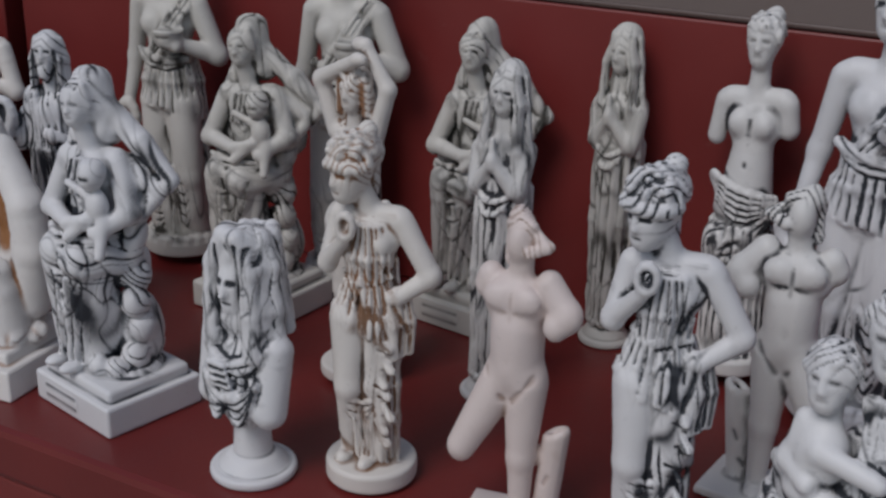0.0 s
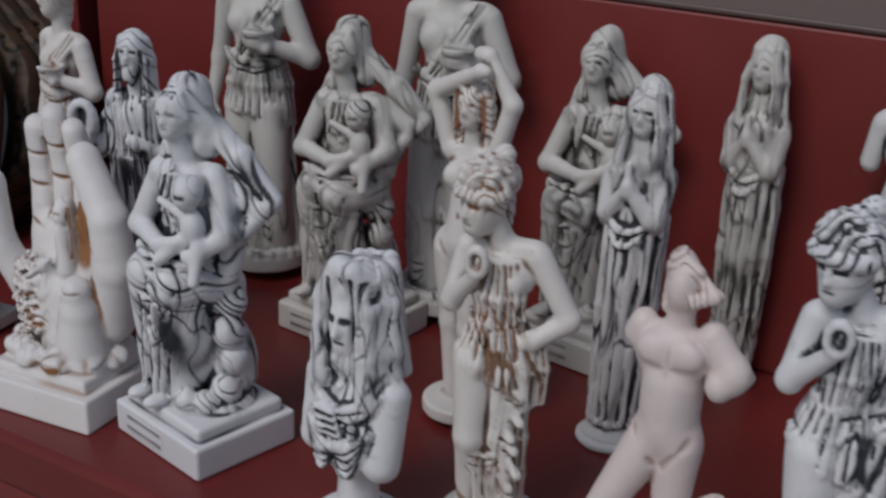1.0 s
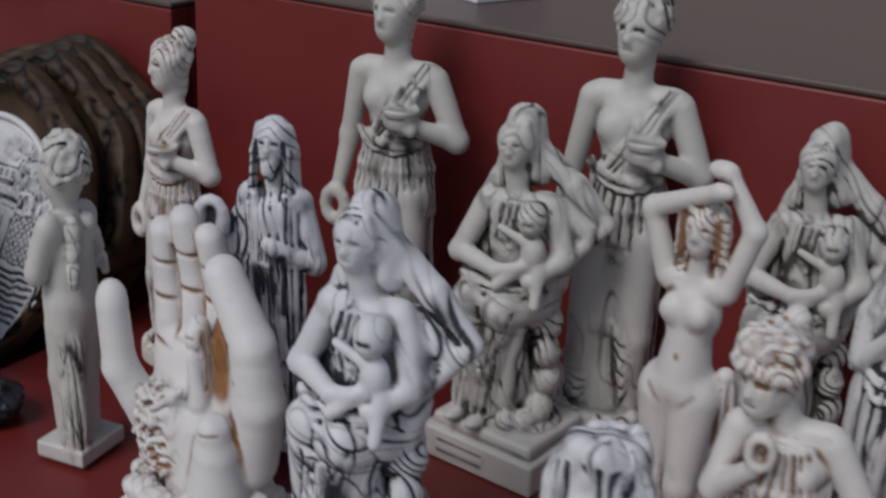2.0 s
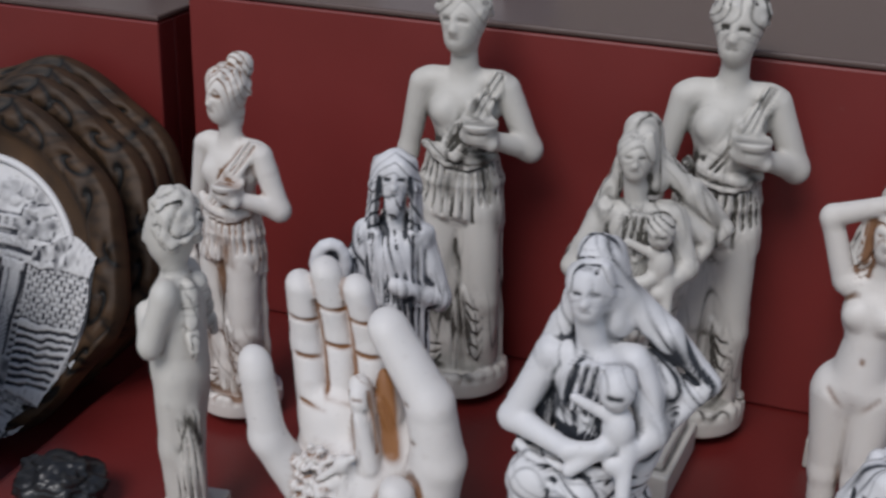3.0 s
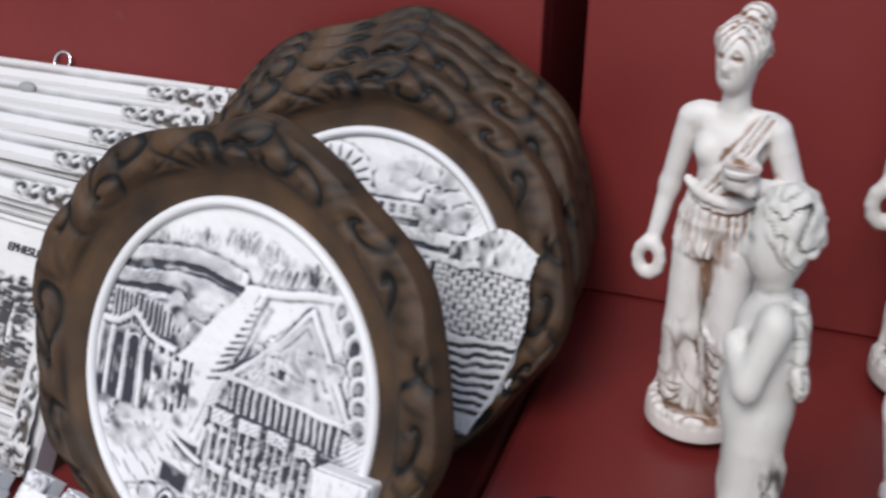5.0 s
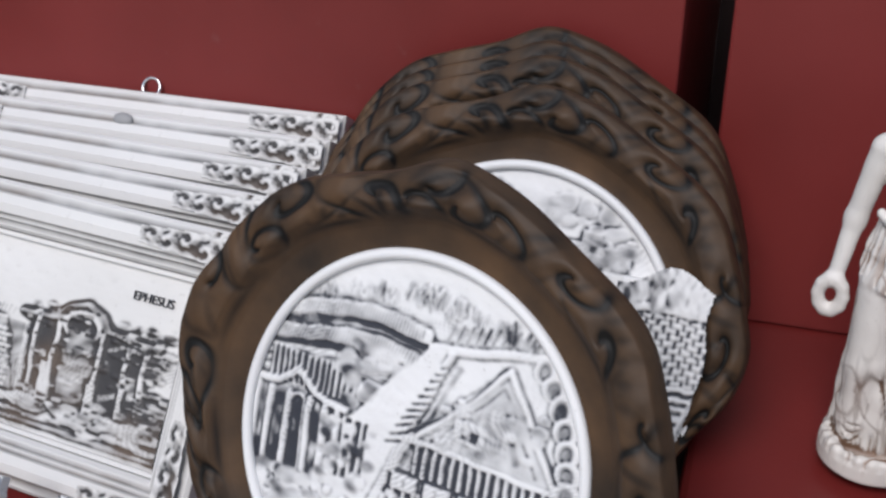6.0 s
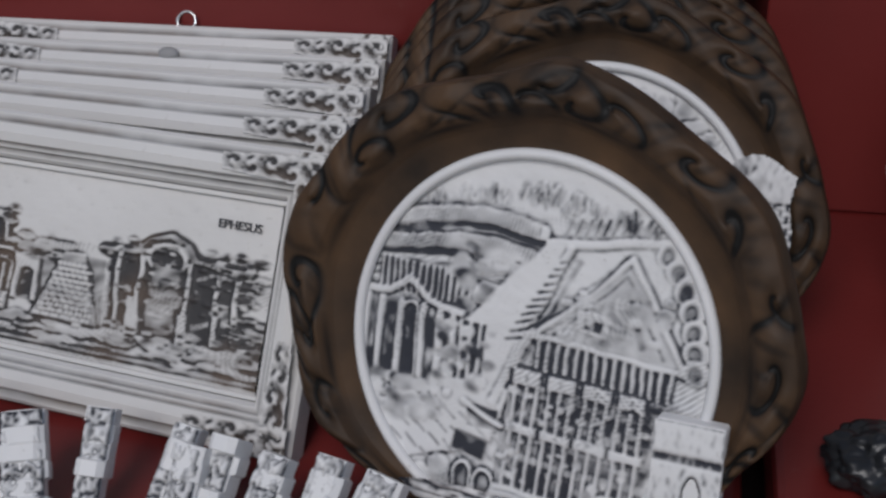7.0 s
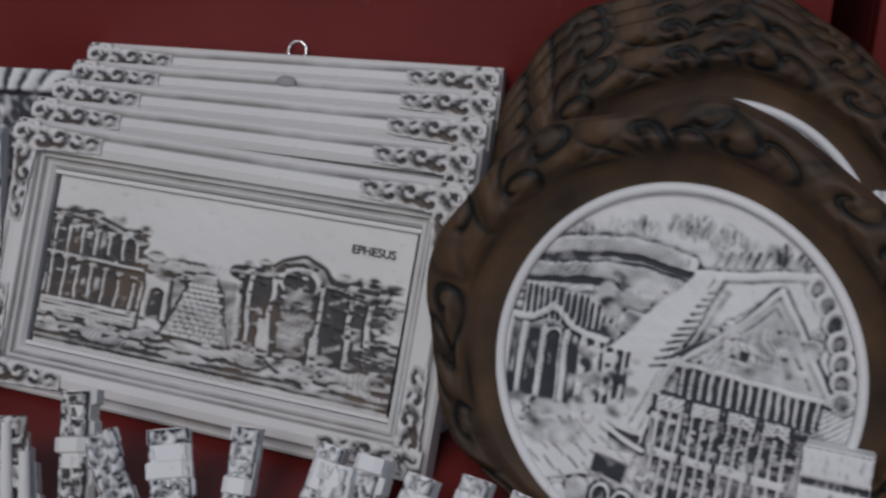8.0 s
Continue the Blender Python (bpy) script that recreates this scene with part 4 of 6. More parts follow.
def veiled_bust():
    """A veiled bust with bowed head on a turned socle."""
    p = [D(0, 0, 0, 4, 16.5, 1.6), D(0, 0, 3, 9, 14.5, 1.6, 3, 9.5), D(0, 0, 8, 24, 7.5, 2.0, 3, 6.6), E(0, 0, 34, 15.5, 11.0, 11.5, 1), E(0, 0.5, 46, 17.5, 12, 15, 1), C(14.5, -1, 55, 6.2, 14.0, -5, 32, 6.4), C(-14.5, -1, 55, 6.0, -13.5, -5, 34, 6.0), C(14, -5, 31, 5.0, 3, -12, 38, 3.2), C(-13.5, -5, 33, 5.0, -4, -12.5, 44, 3.0),
         E(0, -1, 66, 10, 9, 10, 1), E(0, -3.4, 79, 7.6, 8.6, 11.5), E(0, -7.2, 72, 4.2, 3.8, 4.6), C(0, -11.4, 80.5, 0.9, 0, -12.6, 76.6, 1.3), S(-4.2, -11.0, 81, -1.8, -11.6, 81, 1.0, 0.8, 1.2), S(1.8, -11.6, 81, 4.2, -11.0, 81, 1.0, 0.8, 1.2), S(-1.8, -11.4, 73, 1.8, -11.4, 73, 0.6, 0.4, 0.9),
         E(0, 0.6, 88, 10.0, 10.8, 12.0, 1), C(0, 4, 84, 9.5, 0, 4, 58, 11.5, 1)]
    for k in range(4):                                             # clasped fingers
        p += [C(-7.5 + 1.0 * k, -12.5, 49 - 2.6 * k, 1.5, 0.5 + 0.8 * k, -14.2, 50 - 2.6 * k, 1.3), S(-7.0 + 1.0 * k, -14.2, 47.6 - 2.6 * k, 1.0 + 0.8 * k, -15.6, 48.6 - 2.6 * k, 0.6, 0.6, 1.2)]
    for sx in (-1, 1):
        p += pleats([[(sx * 2.0, -8.8, 97), (sx * 8.6, 3, 95)], [(sx * 8.0, -8.0, 86), (sx * 11.0, 4, 86)], [(sx * 8.6, -9.0, 70), (sx * 13.0, 4, 70)], [(sx * 9.0, -9.0, 55), (sx * 14.0, 2.0, 55)]], 3, 3.8, 1.1, groove=0.75, seed=3 + sx)
        p += swags((sx * 14, -6.5, 56), (sx * 1.0, -11.5, 50), 1.0, 2, 3.4, 1.3, 1.5, 1.1)
        p += swags((sx * 12, -10.5, 44), (sx * 0.5, -12.5, 36), 2.5, 4, 2.8, 1.1, 1.0, 1.2)
    p += pleats([ring(0, 3, 96, 8.0, 8.0, 100, 260, 6), ring(0, 4, 60, 12.5, 11, 100, 260, 6)], 5, 3.0, 0.9, groove=0.8)
    p += pleats([ring(0, 0, 44, 14.5, 12, -60, 60, 6), ring(0, 0, 30, 12.5, 11, -55, 55, 6), ring(0, 0, 24, 8.0, 7.5, -50, 50, 6)], 8, 1.1, 1.1, groove=0.7, seed=5)
    for k, x in enumerate((4.5, 7.6, 10.4)):
        p += [S(x, -10.5 + 2.2 * k, 95 - k, x + 1.6, -8.0 + 2.6 * k, 60 + 2 * k, 0.75, 0.9, 1.3, 0.0, 4.0), S(-x, -10.5 + 2.2 * k, 94 - k, -x - 1.6, -8.0 + 2.6 * k, 62 + 2 * k, 0.6, 0.7, 1.1, 0.0, 4.0)]
    return p, [("round", (2, 2, 7, 0.0, 0.8), 46, 104, 0.4), ("swag", (2, -2, 70, 0.55, 2.4), 18, 50, 0.3)], {"blend": 1.8, "crumple": 0.3}


def torso_fragment():
    """An antique male torso with one stump of a leg, a peaked broken crown and a hollow tree-stump prop."""
    p = [B(3, 0, 1.6, 20, 14, 1.6, 10, 0.7), C(4.5, -2, 3.5, 3.4, 4.2, -2, 26, 5.0), C(4.2, -2, 26, 5.2, 4, 0, 50, 8.0), E(4.5, -5, 3.6, 3.0, 5.0, 2.2), C(-17.0, -7.5, 27, 5.2, -4.5, -1, 50, 7.6), E(0, 0, 53, 10.6, 8.0, 8), C(0, 0, 56, 9.4, 0, 0, 68, 9.6, 0), E(-0.5, -0.5, 76, 12.2, 8.0, 9), E(-5.2, -6.0, 78, 5.2, 3.2, 4.2), E(5.2, -6.0, 78, 5.2, 3.2, 4.2), E(0, -5.2, 64, 5.8, 3.8, 7),
         C(-11, 0, 81.5, 4.6, -12.4, 0.5, 79, 4.6), C(11, 0, 82, 5.0, 18.5, -1, 74.5, 5.0), C(18.5, -1, 74.5, 4.9, 15.5, -3.5, 71.5, 4.4), C(0, 0, 84, 4.4, 1, -1, 93, 3.9), E(0.6, -2, 94.5, 4.8, 5.4, 6.4),
         C(-2, 1, 100.5, 3.0, 11.5, -4, 95.0, 1.4, 2), C(-2, 1, 102, 2.4, 5, -3, 100, 2.0, 2), C(-4, 2, 98, 2.6, -4.5, 1.5, 88, 2.2, 2), E(-1, 1, 99, 4.8, 5.0, 4.0, 2), C(12, -4, 95, 1.3, 5, -5, 92.5, 2.0, 2)]
    for i in range(10):                                            # hollow stump
        a = i / 10 * 6.283
        p.append(C(11.5 + 3.0 * math.cos(a), 4 + 3.0 * math.sin(a), 3, 1.7, 15.5 + 3.4 * math.cos(a), 3 + 3.4 * math.sin(a), 34 + 1.5 * math.cos(a), 1.5))
    p += [C(8, 2, 26, 2.6, 13, 3, 27, 3.0), S(13, -0.6, 18, 14.4, -0.6, 21, 0.9, 0.6, 0.7), S(9.8, 0, 9, 11.5, -0.5, 11, 0.9, 0.6, 0.7)]
    p += [S(0, -9.0, 84, 0, -8.5, 60, 1.8, 0.4, 0.02), S(-9, -8.0, 73.5, -1, -9.0, 74, 1.3, 0.5, 0.08), S(1, -9.0, 74, 9, -8.0, 73.5, 1.3, 0.5, 0.08), S(-9, -5.5, 54, -2, -7.6, 46, 1.1, 0.9, 0.7), S(9, -5.5, 54, 2, -7.6, 46, 1.1, 0.9, 0.7), S(0, -8.2, 59, 0, -8.2, 58.5, 0.9, 0.8, 0.9)]
    return p, [("round", (15, 4, 9, 0.1, 2.0), 3, 40, 0.6)], {"hair": (0.7, 0.7), "blend": 1.8}


def venus():
    """An armless half-nude woman with a robe slipped to her hips."""
    p = [D(0, 0, 0, 5, 13, 1.2), C(0, 0, 5, 9.4, 0, 0, 40, 8.2, 1), C(-4.5, -3, 8, 4.6, -5.5, -5, 38, 5.4, 1), C(4.5, -2, 8, 4.4, 4, -2, 42, 5.2, 1), E(0, 0, 47, 10.0, 8, 7.0, 1), C(0, 0, 52, 8.2, 0.6, 0, 63, 6.4), E(0.5, -0.5, 70, 8.6, 5.8, 7.6), E(-3.6, -4.4, 70.5, 3.1, 2.5, 3.1), E(4.6, -4.4, 70.5, 3.1, 2.7, 3.1),
         C(-7.6, 0, 76, 3.4, 8.2, 0, 77, 3.4), C(-9.6, 0, 75, 3.4, -11.8, 0.5, 65.5, 2.9), C(10, 0, 76, 3.4, 11, 1, 70, 3.3), C(0.3, 0, 77, 3.4, 0.6, -0.6, 86, 2.9), S(0.4, -7.4, 60, 0.4, -7.2, 59.5, 0.6, 0.6, 0.9), S(0.4, -6.6, 74, 0.4, -6.8, 64, 1.2, 0.3, 0.02)]
    p += swags((-10.5, -2.5, 56), (10.5, -3.0, 52), 1.2, 5, 1.5, 0.85, 5.0, 1.0)
    p += swags((10.5, -3.5, 48), (-7.0, -8.0, 36), 2.0, 5, 2.4, 0.9, 2.0, 1.0)
    p += pleats([ring(0, 0, 42, 9.8, 8.6, -100, 100, 9), ring(0, 0, 24, 9.6, 8.6, -100, 100, 9), ring(0, 0, 5.5, 10.4, 9.4, -100, 100, 9)], 12, 1.05, 0.95, groove=0.55)
    p += head(0.6, -1.4, 91.4, 0.98, -4, True, True) + locks(0.6, -1.4, 91.6, 0.96, 13, 4)
    return p, [("round", (0, 0, 12, 0.05, 2.4), 5, 42, 0.35), ("pleat", (0.45, 0.3, 1.3, 2.0), 38, 56, 0.3)], {"blend": 1.5}


def cupid():
    """A chubby boy with a mop of curls and small wings who stands by a tree stump."""
    p = [B(0, 0, 2.5, 13, 11, 2.5, 0, 0.8), C(-4, 0, 5, 5.2, -4.5, -1, 26, 6.2), C(-4.5, -1, 26, 6.0, -4, 0, 40, 8.0), C(5, 0, 5, 5.2, 5, -1, 26, 6.2), C(5, -1, 26, 6.0, 4, 0, 40, 8.0), E(0, 0, 46, 11.5, 9.4, 9), C(0, -0.5, 50, 10, 0, 0, 64, 9.4), E(0, 0, 66, 10.5, 7.8, 8), C(-8, 0, 70, 4.4, 9, 0, 70, 4.4), C(-10, 0, 70, 4.4, -13, -3, 56, 4.0), C(-13, -3, 56, 3.8, -6, -8, 50, 3.2),
         C(11, 0, 70, 4.2, 12.5, -5, 58, 3.8), C(12.5, -5, 58, 3.6, 6, -9, 64, 3.0), C(0, 0, 70, 4.4, 0, -0.5, 77, 4.2), E(0, -1.2, 84, 7.6, 8.2, 8.8), E(0, 1.2, 88, 7.6, 7.4, 7.2, 2), C(4, 6, 70, 3.4, 9, 9, 56, 2.0, 1), C(-4, 6, 70, 3.4, -9, 9, 56, 2.0, 1), C(8, 5, 4, 5.0, 7, 5, 36, 4.2, 1)]
    for i in range(44):                                            # curls
        up, a = 1 - 1.35 * (i + 0.5) / 44, 2.4 * i
        s = math.sqrt(max(0, 1 - up * up))
        if not (math.sin(a) * s < -0.55 and up < 0.45):
            p.append(E(7.6 * s * math.cos(a), 0.6 + 7.8 * s * math.sin(a), 86 + 9.0 * up, 2.1, 2.1, 1.9, 2))
    p += [S(-3.6, -8.6, 85.5, -1.6, -9.2, 85.5, 0.9, 0.7, 0.7), S(1.6, -9.2, 85.5, 3.6, -8.6, 85.5, 0.9, 0.7, 0.7), S(-1.6, -9, 79.5, 1.6, -9, 79.5, 0.6, 0.4, 0.6), C(0, -8.6, 85, 0.9, 0, -9.8, 82, 1.1)]
    return p, [("round", (8, 5, 8, 0.1, 2.0), 4, 40, 0.8), ("pleat", (0.4, 0.2, 1.4, 1.5), 48, 76, 0.6)], {"hair": (0.6, 0.9), "blend": 2.2}


def open_hand():
    """A raised open hand that cups a small shrine with flowers, on a stepped plinth."""
    p = [B(0, 0, 6, 25, 22, 6, 0, 1.0), B(0, 0, 14, 21, 18, 2.5, 0, 1.4)]
    for i in range(10):
        a = i / 10 * 6.283
        p.append(E(19 * math.cos(a), 15 * math.sin(a), 19, 6.5, 5.5, 4.5, 1))
    p += [C(0, 4, 18, 13, 0, 6, 40, 16), E(0, 6, 44, 21, 9, 17), E(-6, 6, 54, 13, 7, 13), E(10, 5, 50, 12, 8, 15),
          C(-18, 2, 34, 6.4, -25, -5, 54, 5.6), C(-25, -5, 54, 5.4, -25, -7, 74, 5.0), E(-25, -7, 77, 4.9, 4.6, 5.5),
          C(-14, 8, 56, 5.6, -14, 9, 78, 5.2), C(-14, 9, 78, 5.2, -12.5, 5, 97, 4.6), C(-4.5, 9, 58, 5.6, -4.5, 10, 82, 5.2), C(-4.5, 10, 82, 5.2, -4, 5, 102, 4.7), C(5, 9, 58, 5.4, 5, 10, 80, 5.0), C(5, 10, 80, 5.0, 5, 5, 98, 4.4),
          C(18, 3, 32, 9.0, 26, -2, 54, 8.0), C(26, -2, 54, 8.0, 26, -4, 72, 7.2), C(26, -4, 72, 7.0, 16, -3, 91, 6.2), C(11, -5, 20, 10.5, 14, -9, 38, 7.0), C(14, -9, 38, 6.6, 15, -11, 46, 5.2), E(15, -13.2, 47, 3.4, 2.6, 3.4),
          C(5, -2, 54, 4.8, 5, -2.5, 72, 3.8, 1), E(5, -5.4, 70, 3.0, 2.8, 3.8), C(5, -4.5, 50, 3.6, 5, -5, 64, 3.0, 1), E(11.5, 1.5, 64, 4.0, 4.0, 13, 1), C(-3, -7, 34, 3.6, -1, -7, 50, 2.8, 1), E(-1, -9.4, 52, 2.2, 2.0, 2.6), C(-9, -10, 46, 1.0, 3, -10.5, 55, 0.9), C(-4, -9, 46, 1.3, -9, -11, 42, 1.1)]
    rng = random.Random(8)
    for k in range(64):                                            # wreath of small flowers
        a, q = 2.39996 * k, math.sqrt((k + 0.5) / 64)
        fx, fz = -9 + 9.5 * q * math.cos(a), 39 + 15 * q * math.sin(a)
        if abs(fx + 2.5) < 2.6 and fz > 30:
            continue
        fy = -6.5 - 3.0 * (1 - q * q) + 0.10 * (fz - 39)
        r = rng.uniform(1.1, 1.9)
        p.append(E(fx, fy, fz, r, r, r, 2))
        if k % 2:
            p.append(S(fx + 1.4, fy - 1.0, fz - 1.2, fx - 0.4, fy - 1.0, fz - 1.8, 0.7, 0.6, 1.1, 1.0 if k % 3 else 0.3, 2.5))
    for fx, fy, tips in ((-12.5, 2.0, (62, 76, 88)), (-4, 3.0, (64, 80, 92)), (5, 3.0, (62, 78, 89))):
        for z in tips:
            p.append(S(fx - 4, fy + 1.6, z, fx + 4, fy + 1.6, z - 1, 0.75, 0.8, 1.3, 0.35, 3.0))
    for fx in (-8.3, 0.7):
        p.append(S(fx, 5.5, 57, fx, 4.0, 93, 0.8, 0.9, 1.3, 0.0, 3.0))
    p += [S(11.5, -2.4, 53, 11.8, -2.4, 78, 2.8, 0.8, 0.9, 1.0, 1.6), S(8.4, -5.0, 54, 8.0, -5.6, 72, 0.6, 0.6, 1.1, 0.6, 2.0), S(1.8, -5.5, 54, 2.0, -6.0, 72, 0.6, 0.6, 1.1, 0.6, 2.0), S(3.8, -8.0, 70.6, 6.2, -8.0, 70.6, 0.6, 0.4, 0.9), S(-20, -16, 18, 16, -20, 18, 1.4, 0.5, 0.7, 0.9), S(13.5, -15.6, 46, 20.5, -15.6, 46.5, 0.6, 0.5, 1.0, 0.0, 2.0), S(19, -8, 60, 26, -8, 62, 0.9, 0.6, 1.0), S(18, -9, 72, 26, -9, 73, 0.9, 0.6, 1.0), S(14, -6, 84, 21, -8, 86, 0.9, 0.6, 1.0)]
    return p, [("swag", (0, 0, 0, 1.1, 2.0), 15, 26, 0.8), ("pleat", (1.2, 0, 0.2, 1.0), 40, 70, 0.8)], {"hair": (0.9, 0.4), "blend": 1.6}


def mother():
    """A large half-length mother who bends over a child, with heavy hair and robe folds."""
    p = [B(0, 0, 3, 26, 17, 3, 0, 1.0), E(2, 2, 22, 23, 14, 20, 1), E(10, 1, 44, 16, 12, 20, 1), C(14, 1, 60, 9, 12, 0, 72, 6, 1), C(20, 0, 62, 7, 22, -6, 40, 6.5, 1), C(22, -6, 40, 6.0, 2, -14.5, 34, 4.4), C(-17, 2, 5, 6.0, -13, 0, 46, 6.0, 1),
         E(-4, -9.5, 56, 7.4, 6.4, 9), C(-3, -14, 58, 3.0, 13, -15, 55, 2.5), C(-9, -8, 62, 3.4, -12, -10, 52, 3.0), C(-12, -10, 52, 2.8, -5, -15, 49, 2.4), C(-8, -10, 46, 4.6, 7, -14.5, 41, 4.0), C(12, 0, 72, 5, 10, -3, 80, 4.6), C(-4, -8, 64, 3.6, -4, -8, 70, 3.4)]
    p += swags((-16, -6, 50), (8, -14, 34), 2.5, 4, 4.2, 1.4, 2.0, 1.2) + swags((-14, -10, 30), (18, -12, 30), 5.0, 3, 4.6, 1.5, 3.0, 1.2)
    p += pleats([ring(0, 1, 38, 20, 13, -85, 85, 9), ring(0, 1, 20, 23, 15, -85, 85, 9), ring(0, 1, 6, 23, 15, -85, 85, 9)], 13, 1.7, 1.1, groove=0.8)
    p += pleats([[(4, -9, 72), (20, -5, 70)], [(6, -12, 60), (24, -6, 56)], [(10, -13, 44), (26, -7, 40)]], 6, 1.5, 1.0, groove=0.7, seed=4)
    p += head(10, -6, 87, 1.5, 12, True, True) + locks(10, -6, 87, 1.5, 15, 7) + head(-4, -10, 75, 1.2, -6, True, False) + locks(-4, -10, 75, 1.16, 15, 9)
    p += [S(-13, -12, 34, -10, -13, 30, 3.0, 2.4, 1.4), S(-14, -8, 60, -10, -10, 54, 1.6, 1.0, 1.2)]
    return p, [("swag", (12, -2, 70, 0.55, 2.6), 4, 50, 0.5), ("pleat", (0.9, 0.2, 0.5, 2.6), 46, 82, 0.4)], {"hair": (0.7, 1.0), "blend": 2.0}


figurine("goddess_figurine", goddess(), -0.4195, 0.564, 0.223, 8, WHITE_GREY, "tall off-white goddess figurine with bowl on a round base", seed=11, wide=0.96, shear=(-0.02, 0.0))
figurine("goddess_figurine", goddess(), -0.293, 0.574, 0.232, 8, WHITE_GREY, "tall off-white goddess figurine with grey wash in its robe", seed=12, wide=0.93)
figurine("goddess_figurine", goddess(), 0.026, 0.560, 0.236, -6, WHITE_COLD, "tall cold white goddess figurine at the end of the row", seed=13, wide=0.98)
figurine("goddess_figurine", goddess(), -0.519, 0.498, 0.187, -10, WHITE_WARM, "small ivory goddess figurine with brown wash in its robe", seed=14, cell=0.00068, wide=0.92)
figurine("madonna_figurine", madonna(), -0.311, 0.380, 0.180, -13, WHITE_COLD, "white seated madonna figurine with child and blue-black wash", seed=21, cell=0.00068, wide=1.0)
figurine("madonna_figurine", madonna(), -0.322, 0.520, 0.183, -6, WHITE_GREY, "ivory seated madonna figurine with child on a square plinth", seed=22, wide=0.98)
figurine("madonna_figurine", madonna(), -0.198, 0.572, 0.186, -8, WHITE_GREY, "ivory seated madonna figurine with child by the red step", seed=23, wide=0.92)
figurine("saint_figurine", slim_saint(), -0.146, 0.490, 0.184, -5, WHITE, "slender veiled saint figurine with dark grey folds", seed=31, shear=(0.03, 0.0))
figurine("saint_figurine", slim_saint(), -0.118, 0.586, 0.190, -12, WHITE_GREY, "slender grey-washed saint figurine on a round foot", seed=32, wide=0.85)
figurine("bather_figurine", bather(), -0.219, 0.470, 0.187, -8, WHITE_WARM, "white nude dancer figurine with raised arms and brown hair", seed=41)
figurine("muse_figurine", muse(), -0.157, 0.388, 0.172, 6, WHITE_WARM, "white muse figurine with rusty brown wash on a round base", seed=51, cell=0.00068)
figurine("muse_figurine", muse(), -0.020, 0.388, 0.180, 4, WHITE_COLD, "white muse figurine with dark grey wash and curled hair", seed=52, cell=0.00068)
figurine("shepherd_figurine", shepherd(), -0.418, 0.456, 0.165, 18, WHITE_COLD, "white bearded shepherd figurine holding out a cup", seed=61, cell=0.00068)
figurine("veiled_bust", veiled_bust(), -0.207, 0.362, 0.127, -6, WHITE_COLD, "small white veiled bust with dark folds on a turned socle", seed=71, cell=0.00062, wide=1.0)
figurine("torso_figurine", torso_fragment(), -0.082, 0.384, 0.150, 0, PINK, "pinkish antique torso figurine on a flat plinth", seed=81, cell=0.0007, wide=0.84)
figurine("torso_figurine", torso_fragment(), 0.012, 0.466, 0.154, 4, WHITE, "white antique torso figurine with broken arms", seed=82, flip=True, wide=0.86)
figurine("venus_figurine", venus(), -0.042, 0.578, 0.198, -4, WHITE, "white armless venus figurine with dark-lined robe", seed=91, wide=0.84)
figurine("cupid_figurine", cupid(), -0.492, 0.398, 0.163, -82, WHITE_GREY, "ivory cupid figurine with a mop of curls", seed=101, wide=0.74)
figurine("hand_figurine", open_hand(), -0.392, 0.374, 0.141, 6, WHITE_RUST, "white open hand figurine holding a rusty brown shrine", seed=111, cell=0.00068, wide=1.04, shear=(-0.20, 0.22))
figurine("mother_figurine", mother(), 0.056, 0.376, 0.156, -8, WHITE_COLD, "white mother and child figurine with black-lined folds", seed=121)


# ---- relief plates and pictures ----
RELIEF = cast("white_relief", (0.79, 0.79, 0.79), (0.71, 0.71, 0.71), (0.030, 0.033, 0.044), 1.4)
RELIEF_WARM = cast("white_relief_brown_wash", (0.704, 0.695, 0.678), (0.634, 0.625, 0.607), (0.035, 0.033, 0.034), 1.9, (0.10, 0.07, 0.05), 0.15)
WOOD = cast("brown_carved_resin", (0.090, 0.050, 0.025), (0.020, 0.014, 0.010), (0.005, 0.0045, 0.004), 1.7, None, 0.0, 0.58, 30.0, 0.0)
WOOD.node_tree.nodes["Principled BSDF"].inputs["Specular IOR Level"].default_value = 0.28
METAL, mn, ml, mb = material("bright_wire", 0.25, 1.0)
mb.inputs["Base Color"].default_value = (0.75, 0.74, 0.72, 1)
NUB = painted("dull_grey_metal", (0.26, 0.26, 0.26), (0.34, 0.34, 0.34), 0.6)
CARD = painted("white_card", (0.74, 0.75, 0.78), (0.78, 0.79, 0.82), 0.6)
INK, kn, kl, kb = material("dark_ink", 0.6)
kb.inputs["Base Color"].default_value = (0.05, 0.05, 0.055, 1)
BLACK = painted("black_foil", (0.012, 0.013, 0.015), (0.02, 0.021, 0.024), 0.33)


